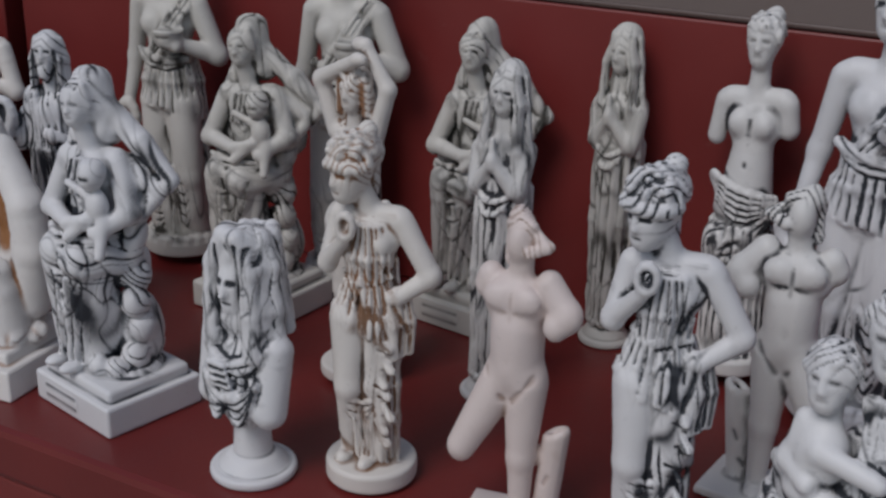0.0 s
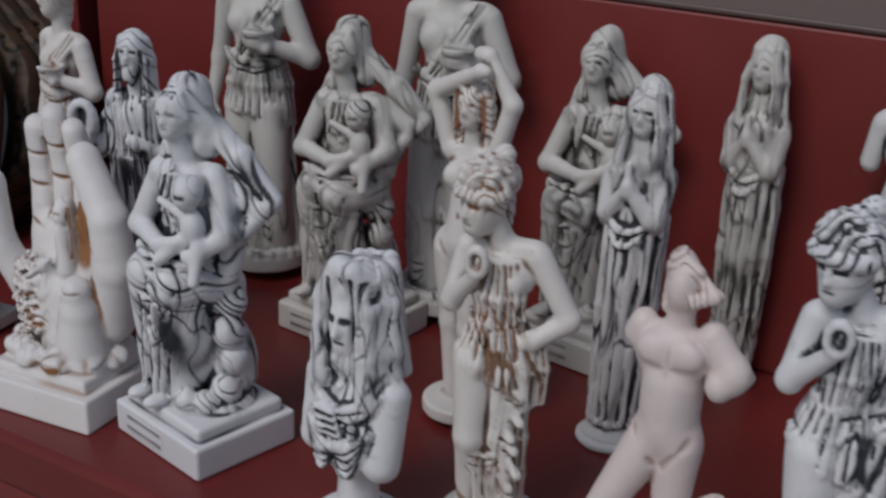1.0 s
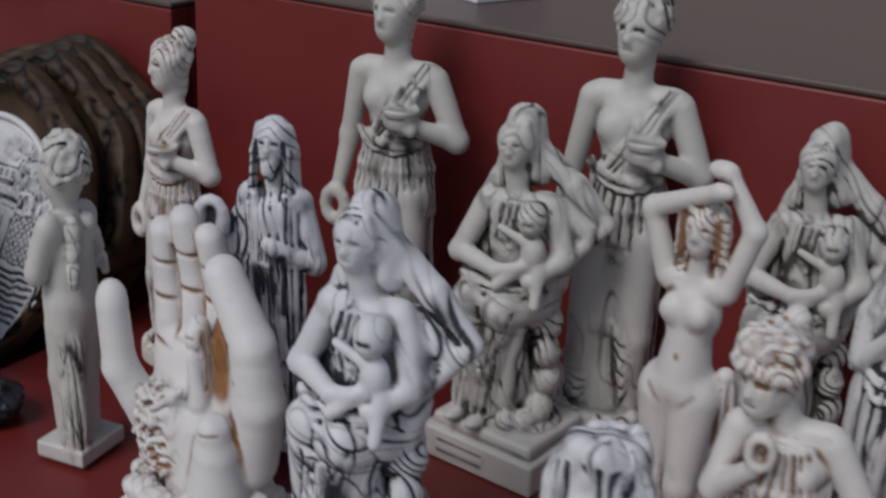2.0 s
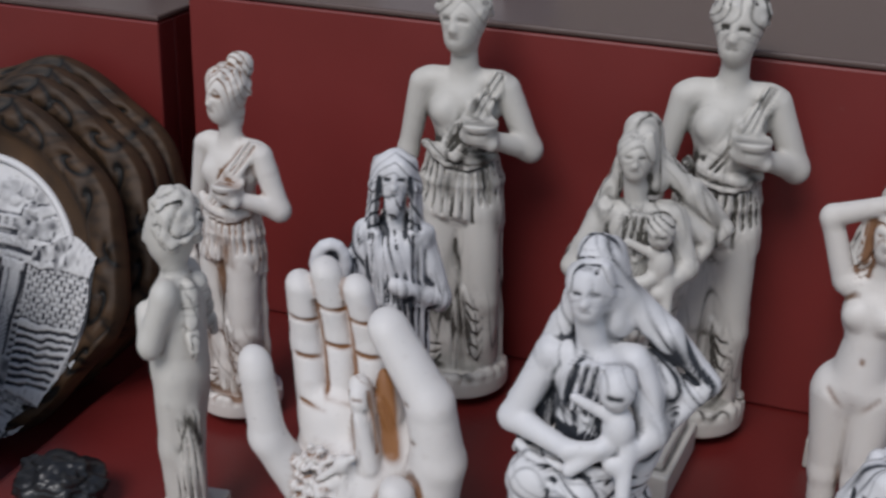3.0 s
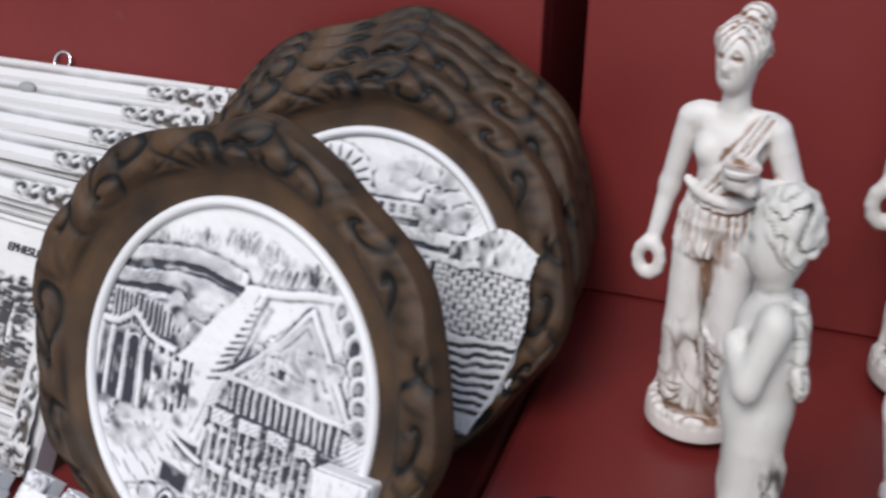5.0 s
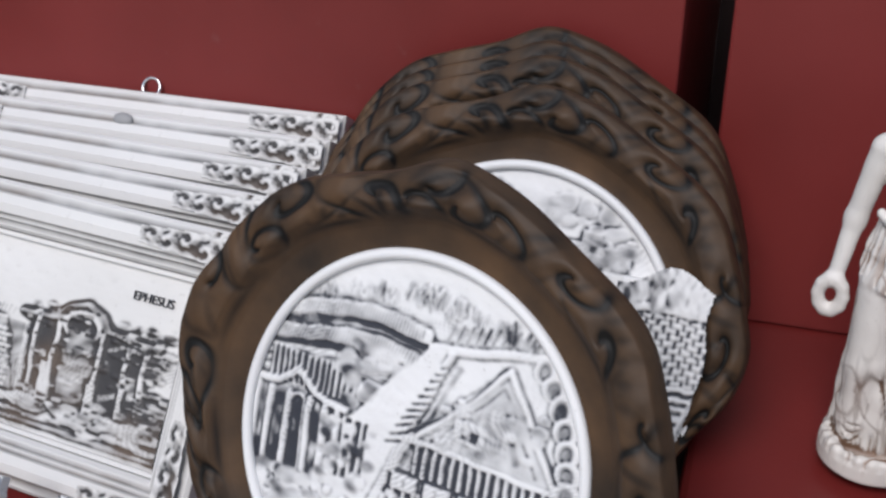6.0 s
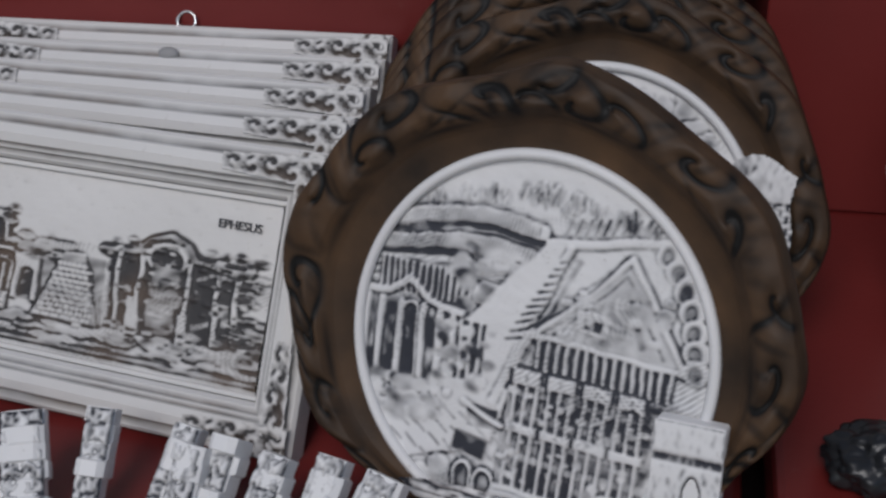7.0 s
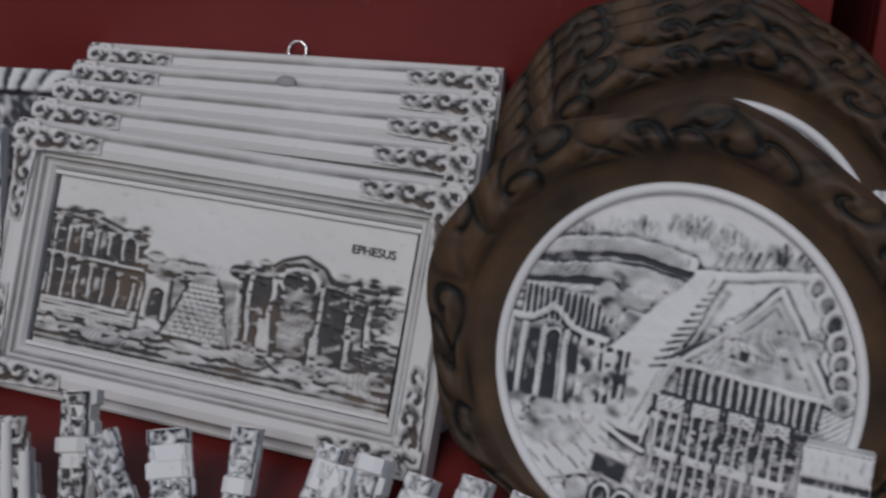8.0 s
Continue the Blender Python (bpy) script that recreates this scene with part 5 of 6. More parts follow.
class Relief:
    """A carved panel: heights (mm) and wash over u, v in -1..1."""

    def __init__(self, w, h, step, seed):
        self.w, self.h = w, h
        self.nu, self.nv = int(2 * w / step) + 1, int(2 * h / step) + 1
        self.u, self.v = np.meshgrid(np.linspace(-1, 1, self.nu), np.linspace(-1, 1, self.nv), indexing="ij")
        self.u0, self.v0 = self.u.copy(), self.v.copy()
        self.H, self.W = np.zeros_like(self.u), np.zeros_like(self.u)
        self.seed, self.gritty, self.sky = seed, 0.0, 0.72
        self.calm = np.zeros_like(self.u)

    def by_hand(self, a):
        """Let the drawing waver as a carver's hand does."""
        du = a * self.noise(7, 21) + 0.55 * a * self.noise(19, 22) + 0.3 * a * self.noise(47, 23)
        dv = a * self.noise(8, 24) + 0.55 * a * self.noise(21, 25) + 0.3 * a * self.noise(43, 26)
        self.u, self.v = self.u0 + du, self.v0 + dv

    def noise(self, freq, seed=0):
        k, ph = waves(self.seed * 31 + seed, 9, freq)
        return sum(np.sin(self.u * a[0] + self.v * a[1] + p) for a, p in zip(k, ph)) / 4.0

    def put(self, m, h, w=0.0):
        m = np.clip(m, 0, 1)
        self.H = self.H * (1 - m) + h * m
        self.W = self.W * (1 - m) + w * m

    def rect(self, u0, v0, u1, v1, h, w=0.0, soft=0.012, tilt=0.0):
        c, s = math.cos(tilt), math.sin(tilt)
        cu, cv = (u0 + u1) / 2, (v0 + v1) / 2
        x, y = (self.u - cu) * c + (self.v - cv) * s, (self.v - cv) * c - (self.u - cu) * s
        d = np.maximum(np.abs(x) - (u1 - u0) / 2, np.abs(y) - (v1 - v0) / 2)
        self.put(0.5 - d / soft, h, w)

    def poly(self, pts, h, w=0.0, soft=0.015):
        d = np.full_like(self.u, -9.0)
        for (x0, y0), (x1, y1) in zip(pts, pts[1:] + pts[:1]):      # clockwise, convex
            n = math.hypot(x1 - x0, y1 - y0)
            d = np.maximum(d, ((y1 - y0) * (x0 - self.u) - (x1 - x0) * (y0 - self.v)) / n)
        self.put(0.5 - d / soft, h, w)

    def line(self, pts, width, h, w=0.0, soft=0.012):
        d = np.full_like(self.u, 9.0)
        for (x0, y0), (x1, y1) in zip(pts, pts[1:]):
            q = (x1 - x0) ** 2 + (y1 - y0) ** 2
            t = np.clip(((self.u - x0) * (x1 - x0) + (self.v - y0) * (y1 - y0)) / q, 0, 1)
            d = np.minimum(d, np.hypot(self.u - x0 - t * (x1 - x0), self.v - y0 - t * (y1 - y0)))
        self.put(0.5 - (d - 0.38 * width) / soft, h, w)

    def oval(self, u, v, a, b, h, w=0.0, soft=0.15):
        d = np.hypot((self.u - u) / a, (self.v - v) / b) - 1
        self.put(0.5 - d / soft, h, w)

    def columns(self, u0, u1, v0, v1, n, h, dark=0.8, low=0.0, lean=0.0):
        self.rect(u0, v0, u1, v1, low, dark)
        for i in range(n):
            x = u0 + (u1 - u0) * (i + 0.5) / n
            self.line([(x, v0), (x + lean, v1)], (u1 - u0) / n * 0.5, h)

    def arch(self, u, v0, v1, half, h):
        self.rect(u - half * 1.35, v0, u + half * 1.35, v1, h)
        self.oval(u, v1, half * 1.35, half * 1.5, h)
        self.oval(u, v1, half, half * 1.1, 0.0, 0.9)
        self.rect(u - half, v0, u + half, v1, 0.0, 0.9)

    def scatter(self, u0, u1, v0, v1, n, size, h, dark, seed):
        rng = np.random.RandomState(self.seed * 77 + seed)
        for _ in range(n):
            s = size * rng.uniform(0.5, 1.3)
            self.oval(rng.uniform(u0, u1), rng.uniform(v0, v1), s, s * rng.uniform(0.5, 1.0), h * rng.uniform(0.4, 1.2), dark * rng.uniform(0, 0.9), 0.7)

    def soften(self, a, n):
        for _ in range(n):
            p = np.pad(a, 1, mode="edge")
            a = (p[:-2, 1:-1] + p[2:, 1:-1] + p[1:-1, :-2] + p[1:-1, 2:] + 2 * a) / 6
        return a

    def mesh(self, name, mat, parent, keep=None, label="", rough=0.12, shift=(0, 0, 0)):
        H = 0.7 * self.H + rough * self.noise(34, 1) + 0.5 * rough * self.noise(80, 2)
        H = self.soften(H, 1)
        sunk = self.soften(H, 9) - H
        W = np.clip(np.maximum(self.W * np.clip(0.75 + 0.5 * self.noise(45, 5), 0, 1.1), np.clip(sunk * 2.4 + (self.soften(H, 3) - H) * 4.0 - 0.12, 0, 0.95)), 0, 1)
        lean = np.where(self.noise(5, 8) > 0, 0.9, -0.5)
        hatch = np.sin(125 * (self.v + lean * self.u) + 5 * self.noise(10, 9))
        grit = np.exp(-(hatch / 0.3) ** 2) * np.clip(0.42 + 0.9 * self.noise(13, 7), 0, 1) * (self.v < self.sky) * (1 - self.calm)
        W = self.soften(np.clip(np.maximum(W, self.gritty * grit), 0, 1), 1)
        inside = np.ones_like(self.u, bool) if keep is None else keep(self.u0, self.v0)
        idx = -np.ones(inside.shape, int)
        idx[inside] = np.arange(inside.sum())
        v = np.stack([self.u0[inside] * self.w + shift[0], shift[1] - H[inside] / 1000, self.v0[inside] * self.h + shift[2]], 1)
        q = np.stack([idx[:-1, :-1], idx[1:, :-1], idx[1:, 1:], idx[:-1, 1:]], -1).reshape(-1, 4)
        q = q[(q >= 0).all(1)]
        return solid(name, v.tolist(), q.tolist(), mat, parent, label, True, W[inside])


def town_view():
    """Ruined town: curved theatre, gate, paved street, pediment, arcade and a two-storey columned front."""
    r = Relief(0.0712, 0.0738, 0.00058, 3)
    r.gritty, r.sky = 0.85, 0.70
    r.by_hand(0.011)
    r.H += 0.25 * r.noise(8, 3)
    rng = np.random.RandomState(12)
    for i in range(110):                                           # ragged trees along the hills
        x = rng.uniform(-0.66, 0.62)
        y = 0.66 + 0.09 * math.sin(3.1 * x + 1.4) + rng.uniform(-0.03, 0.04)
        r.line([(x, y), (x + rng.uniform(-0.03, 0.03), y + rng.uniform(0.03, 0.09))], rng.uniform(0.008, 0.02), rng.uniform(0.2, 1.2), rng.uniform(0.0, 0.95))
    for k, v0 in enumerate((0.52, 0.40)):                          # tiers of the theatre
        pts = [(-0.95 + 0.095 * i, v0 + 0.11 * math.sin(i / 10 * 2.3) * (1 - 0.3 * k)) for i in range(11)]
        r.line(pts, 0.10, 1.5)
        r.line([(x, y - 0.062) for x, y in pts], 0.045, 0.0, 0.95)
        r.line([(x, y + 0.055) for x, y in pts], 0.022, 0.2, 0.8)
        for x, y in pts[:-1]:
            for j in range(5):
                r.line([(x + 0.019 * j, y - 0.035), (x + 0.019 * j + 0.012, y + 0.035)], 0.009, 0.6, 0.75)
    for j in range(4):
        r.line([(-0.95, 0.30 - 0.04 * j), (-0.45, 0.36 - 0.03 * j), (0.0, 0.44 - 0.06 * j)], 0.02, 0.3, 0.7)
    for i in range(11):
        r.line([(0.12 + 0.05 * i, 0.60 + 0.012 * i), (0.15 + 0.05 * i, 0.70 + 0.008 * i)], 0.02, 0.4, 0.75)
    r.line([(0.04, 0.56), (0.72, 0.68)], 0.05, 1.2)
    r.columns(-0.90, -0.34, 0.16, 0.32, 15, 1.3, 0.85)
    r.scatter(-0.46, 0.04, 0.02, 0.46, 70, 0.045, 1.3, 1.0, 3)
    # street, from the crossing to the foreground
    r.poly([(0.05, 0.58), (0.14, 0.58), (-0.16, -0.60), (-1.0, -0.86), (-0.70, -0.36)], 1.0)
    r.calm = np.clip(6 * (0.9 - np.abs(r.u + 0.52 - 0.62 * (r.v + 0.35)) / (0.14 + 0.30 * np.clip(0.5 - r.v, 0, 1))), 0, 0.85) * (r.v < 0.55)
    r.line([(0.16, 0.56), (-0.16, -0.34)], 0.05, 1.7)
    r.line([(0.22, 0.50), (-0.08, -0.24)], 0.035, 0.1, 0.7)
    for i in range(11):
        r.line([(-0.12 + 0.024 * i, 0.02 + 0.046 * i), (-0.03 + 0.024 * i, 0.05 + 0.046 * i)], 0.013, 0.2, 0.8)
    for i in range(8):
        for j in range(4):
            x, y = -0.84 + 0.095 * i + 0.04 * j, -0.56 - 0.035 * i + 0.085 * j - 0.02 * (i % 2)
            r.line([(x, y), (x + 0.07, y - 0.055)], 0.011, 0.5, 0.75)
    # gate on the far side of the street
    r.rect(-1.0, -0.34, -0.40, 0.12, 0.5, 0.8)
    for x in (-0.95, -0.86, -0.74, -0.60, -0.50, -0.42):
        r.line([(x, -0.36), (x, 0.10)], 0.050, 2.0)
    r.arch(-0.68, -0.32, 0.06, 0.040, 1.8)
    r.line([(-1.0, 0.13), (-0.82, 0.15), (-0.70, 0.24), (-0.58, 0.14), (-0.38, 0.10)], 0.05, 2.2)
    r.columns(-0.40, -0.24, -0.26, 0.06, 3, 1.5, 0.95)
    r.scatter(-1.0, -0.45, -0.52, -0.30, 46, 0.045, 1.5, 0.85, 4)
    r.scatter(-0.5, -0.2, -0.3, 0.05, 30, 0.04, 1.4, 0.95, 14)
    # pediment with its column row
    r.poly([(0.04, 0.06), (0.49, 0.56), (0.84, 0.06)], 1.0, 0.22)
    r.line([(0.04, 0.08), (0.49, 0.56), (0.84, 0.08)], 0.035, 1.8)
    r.line([(0.13, 0.10), (0.48, 0.47), (0.74, 0.10)], 0.014, 0.3, 0.6)
    r.line([(0.0, 0.10), (0.30, 0.36), (0.42, 0.52)], 0.02, 0.3, 0.6)
    r.line([(0.02, 0.07), (0.85, 0.05)], 0.04, 1.7)
    r.rect(0.24, 0.14, 0.42, 0.25, 1.5)
    r.rect(0.28, 0.16, 0.38, 0.21, 0.4, 0.8)
    r.line([(0.52, 0.36), (0.62, 0.14)], 0.05, 0.4, 0.6)
    r.scatter(0.15, 0.72, 0.10, 0.40, 34, 0.035, 1.4, 0.55, 15)
    r.columns(0.04, 0.82, -0.10, 0.04, 15, 1.4, 0.65)
    for i in range(7):                                             # arcade along the rim
        t = 0.74 - 0.11 * i
        x, y = 0.91 * math.cos(t), 0.91 * math.sin(t)
        r.oval(x, y, 0.066, 0.066, 1.4)
        r.oval(x - 0.008, y - 0.01, 0.036, 0.050, 0.2, 0.62, 0.5)
    r.scatter(0.60, 0.92, -0.5, -0.12, 40, 0.045, 1.1, 0.8, 5)
    # columned front
    r.rect(-0.08, -0.78, 0.72, -0.13, 0.6, 0.5)
    for i in range(4):
        x = 0.02 + 0.195 * i
        r.rect(x - 0.075, -0.20, x + 0.075, -0.12, 2.4)
        r.rect(x - 0.085, -0.47, x + 0.085, -0.42, 2.2)
        for dx in (-0.06, 0.0, 0.06):
            r.line([(x + dx, -0.78), (x + dx, -0.15)], 0.022, 2.0)
        for v0, v1, k in ((-0.36, -0.26, 0.95), (-0.58, -0.50, 0.95), (-0.75, -0.62, 0.85)):
            r.rect(x + 0.078, v0, x + 0.122, v1, 0.1, k)
            r.rect(x - 0.048, v0, x - 0.012, v1, 0.4, 0.7)
            r.rect(x + 0.012, v0, x + 0.048, v1, 0.4, 0.7)
    r.scatter(-0.1, 0.7, -0.75, -0.2, 60, 0.022, 1.7, 0.45, 16)
    r.rect(-0.30, -0.50, -0.12, -0.38, 0.4, 0.8)
    r.line([(-0.32, -0.38), (-0.10, -0.46)], 0.04, 1.8)
    r.rect(-0.36, -0.66, -0.16, -0.55, 0.3, 0.8, 0.012, -0.15)
    r.arch(-0.28, -0.90, -0.76, 0.045, 1.8)
    r.arch(-0.15, -0.92, -0.78, 0.045, 1.8)
    r.poly([(-0.08, -0.77), (0.44, -0.77), (0.54, -1.0), (-0.22, -1.0)], 1.6)
    for k in range(4):
        r.line([(-0.10 - 0.02 * k, -0.80 - 0.045 * k), (0.42, -0.80 - 0.045 * k)], 0.010, 1.0, 0.4)
    r.scatter(0.42, 0.85, -0.95, -0.68, 60, 0.035, 1.8, 0.8, 6)
    r.scatter(-0.9, -0.4, -0.95, -0.75, 40, 0.05, 1.6, 0.7, 17)
    return r


def street_view():
    """Ruined street: an arch, beams on two tall columns, brickwork and a flight of steps."""
    r = Relief(0.0712, 0.0738, 0.0006, 5)
    r.gritty, r.sky = 0.9, 0.62
    r.by_hand(0.010)
    r.H += 0.25 * r.noise(7, 3)
    r.scatter(-0.1, 0.6, 0.62, 0.86, 24, 0.045, 0.9, 0.6, 1)
    r.rect(-1.0, -0.55, 1.0, 0.36, 0.5, 0.6)
    r.scatter(-0.95, 0.6, -0.5, 0.40, 150, 0.04, 1.5, 0.9, 12)
    r.oval(-0.28, 0.66, 0.25, 0.22, 2.0, 0.1)                      # round arch of wedge stones
    r.oval(-0.28, 0.64, 0.15, 0.14, 0.2, 0.85)
    r.rect(-0.43, 0.36, -0.13, 0.64, 0.5, 0.45)
    for k in range(11):
        a = -0.2 + 0.35 * k
        r.line([(-0.28 + 0.16 * math.cos(a), 0.65 + 0.15 * math.sin(a)), (-0.28 + 0.24 * math.cos(a), 0.66 + 0.21 * math.sin(a))], 0.014, 0.6, 0.85)
    r.rect(-0.56, 0.20, -0.44, 0.66, 1.8)
    r.rect(-0.12, 0.30, -0.02, 0.64, 1.7)
    for v0, v1, h in ((0.50, 0.60, 1.9), (0.38, 0.46, 2.2), (0.28, 0.34, 1.6)):     # beams
        r.rect(-0.06, v0, 0.66, v1, h)
        r.line([(-0.06, v0 - 0.02), (0.66, v0 - 0.03)], 0.018, 0.2, 0.85)
    for k in range(8):
        r.rect(-0.02 + 0.08 * k, 0.52, 0.02 + 0.08 * k, 0.58, 0.9, 0.45)
    r.rect(0.36, 0.38, 0.48, 0.68, 1.6, 0.2)
    r.scatter(0.38, 0.66, 0.46, 0.72, 26, 0.05, 1.8, 1.0, 2)
    r.rect(0.48, 0.0, 1.0, 0.30, 0.9, 0.45)
    for j in range(9):
        for i in range(9):
            x = 0.48 + 0.062 * i + 0.03 * (j % 2)
            r.rect(x, 0.01 + 0.034 * j, x + 0.05, 0.034 + 0.034 * j, 1.6, 0.1, 0.008)
    for x, half in ((0.14, 0.065), (0.38, 0.075), (-0.26, 0.05)):  # columns
        r.rect(x - half - 0.05, -0.44, x + half + 0.05, 0.28, 0.2, 0.85)
        r.rect(x - half, -0.42, x + half, 0.28, 2.5)
        r.line([(x - 0.3 * half, -0.4), (x - 0.3 * half, 0.26)], 0.012, 1.7, 0.4)
        r.rect(x - half - 0.025, 0.22, x + half + 0.025, 0.29, 2.7)
        r.rect(x - half - 0.035, -0.50, x + half + 0.035, -0.41, 2.7)
    r.poly([(0.48, -0.02), (0.98, 0.0), (0.86, -0.46), (0.46, -0.52)], 1.3)
    for k in range(8):
        r.line([(0.50, -0.07 - 0.055 * k), (0.95 - 0.02 * k, -0.03 - 0.055 * k)], 0.026, 0.1, 0.95)
    r.scatter(-0.5, 0.6, -0.66, -0.48, 50, 0.06, 2.0, 0.85, 3)
    r.poly([(-0.85, -0.62), (0.8, -0.62), (0.6, -1.1), (-0.7, -1.1)], 1.5)
    for k in range(8):
        r.line([(-0.7 + 0.2 * k, -0.66), (-0.6 + 0.17 * k, -1.0)], 0.014, 0.5, 0.7)
    r.line([(-0.6, -0.80), (0.6, -0.78)], 0.014, 0.5, 0.7)
    return r


OUT_A, OUT_B, IN_A, IN_B = 0.1025, 0.0915, 0.0712, 0.0738
OUT_Z, IN_X, IN_Z = 0.0915, 0.004, 0.0790        # centres above the plate's lowest point


def outline(a):
    """The scalloped outer edge of a plate at angle a."""
    k = 1 + 0.019 * np.cos(8 * a + 1.0) + 0.012 * np.cos(5 * a - 0.6) + 0.030 * np.exp(-((np.abs(np.sin((a - 1.57) / 2)) / 0.07) ** 2)) + 0.002 * np.cos(17 * a + 2 * np.sin(3 * a))
    return np.stack([OUT_A * k * np.cos(a), OUT_Z + OUT_B * k * np.sin(a)], -1)


def rim_mesh():
    na, ns = 560, 64
    a = np.linspace(0, 2 * np.pi, na, endpoint=False)
    out = outline(a)
    inn = np.stack([IN_X + (IN_A + 0.001) * np.cos(a), IN_Z + (IN_B + 0.001) * np.sin(a)], -1)
    low = np.linalg.norm(out - inn, axis=1) < 0.012                # the picture nearly meets the edge below
    s = np.linspace(0, 1, ns)
    A, S = np.meshgrid(a, s, indexing="ij")
    P = inn[:, None, :] * (1 - S[..., None]) + out[:, None, :] * S[..., None]
    band = np.clip((S - 0.34) / 0.16, 0, 1) * np.clip((1 - S) / 0.06, 0, 1)
    H = 4.0 + 4.5 * np.clip(S / 0.5, 0, 1) ** 1.6 + 2.5 * np.sin(np.clip((S - 0.3) / 0.7, 0, 1) * np.pi) - 9.0 * np.clip((S - 0.93) / 0.07, 0, 1) ** 2
    arc, W = 0.088 * A, np.zeros_like(A)
    rad = np.linalg.norm(out - inn, axis=1)[:, None] * S
    rng = np.random.RandomState(4)
    spots = []
    for i in range(20):
        spots.append((i / 20 * 2 * np.pi + rng.uniform(-0.07, 0.07), 0.62 + 0.16 * (i % 2) + rng.uniform(-0.06, 0.06), 1 if i % 2 else -1, rng.uniform(0.011, 0.023)))
    spots += [(1.57 - 0.11, 0.60, 1, 0.014), (1.57 + 0.11, 0.60, -1, 0.014)]
    for t, c, hand, size in spots:
        dx = np.arctan2(np.sin(A - t), np.cos(A - t)) * 0.088 * 0.62
        width = np.interp(t % (2 * np.pi), a, np.linalg.norm(out - inn, axis=1))
        dy = (S - c) * max(width, 0.012) + 0.25 * hand * dx
        d = np.hypot(dx, dy)
        ang = np.arctan2(dy, dx)
        fall = np.clip(1.15 - d / size, 0, 1)
        ph = ang * hand + 2 * np.pi * d / 0.0135 + 0.8 * np.sin(5 * A + 9 * S)
        H += band * fall * 2.9 * (np.abs(np.sin(ph / 2)) - 0.5)
        W = np.maximum(W, 1.25 * band * fall * np.exp(-(np.sin(ph / 2) / 0.30) ** 2))
    vein = np.cos(23 * A + 7 * np.sin(5 * A) + 10 * S) + 0.6 * np.cos(57 * A - 6 * np.sin(4 * A) + 15 * S)
    H += 0.12 * band * vein
    W = np.maximum(W, 0.35 * band * np.clip(-vein - 0.6, 0, 1))
    W = np.maximum(W, 0.45 * np.clip(1 - np.abs(S - 0.40) / 0.06, 0, 1) * (0.5 + 0.5 * np.cos(9 * A)))
    v = np.stack([P[..., 0], -H / 1000, P[..., 1]], -1).reshape(-1, 3)
    back = np.stack([out[:, 0] * 0.985, np.full(na, 0.003), OUT_Z + (out[:, 1] - OUT_Z) * 0.985], -1)
    hub = np.array([[0, 0.003, OUT_Z]])
    verts = np.concatenate([v, back, hub])
    wash = np.concatenate([W.reshape(-1), np.zeros(na + 1)])
    faces = []
    i = np.arange(na)
    j = (i + 1) % na
    for k in range(ns - 1):
        faces.append(np.stack([i * ns + k, i * ns + k + 1, j * ns + k + 1, j * ns + k], 1))
    b0 = na * ns
    faces.append(np.stack([i * ns + ns - 1, b0 + i, b0 + j, j * ns + ns - 1], 1))
    quads = np.concatenate(faces).tolist() + [[b0 + p, b0 + na, b0 + q] for p, q in zip(i, j)]
    return verts, quads, wash


RIM = None


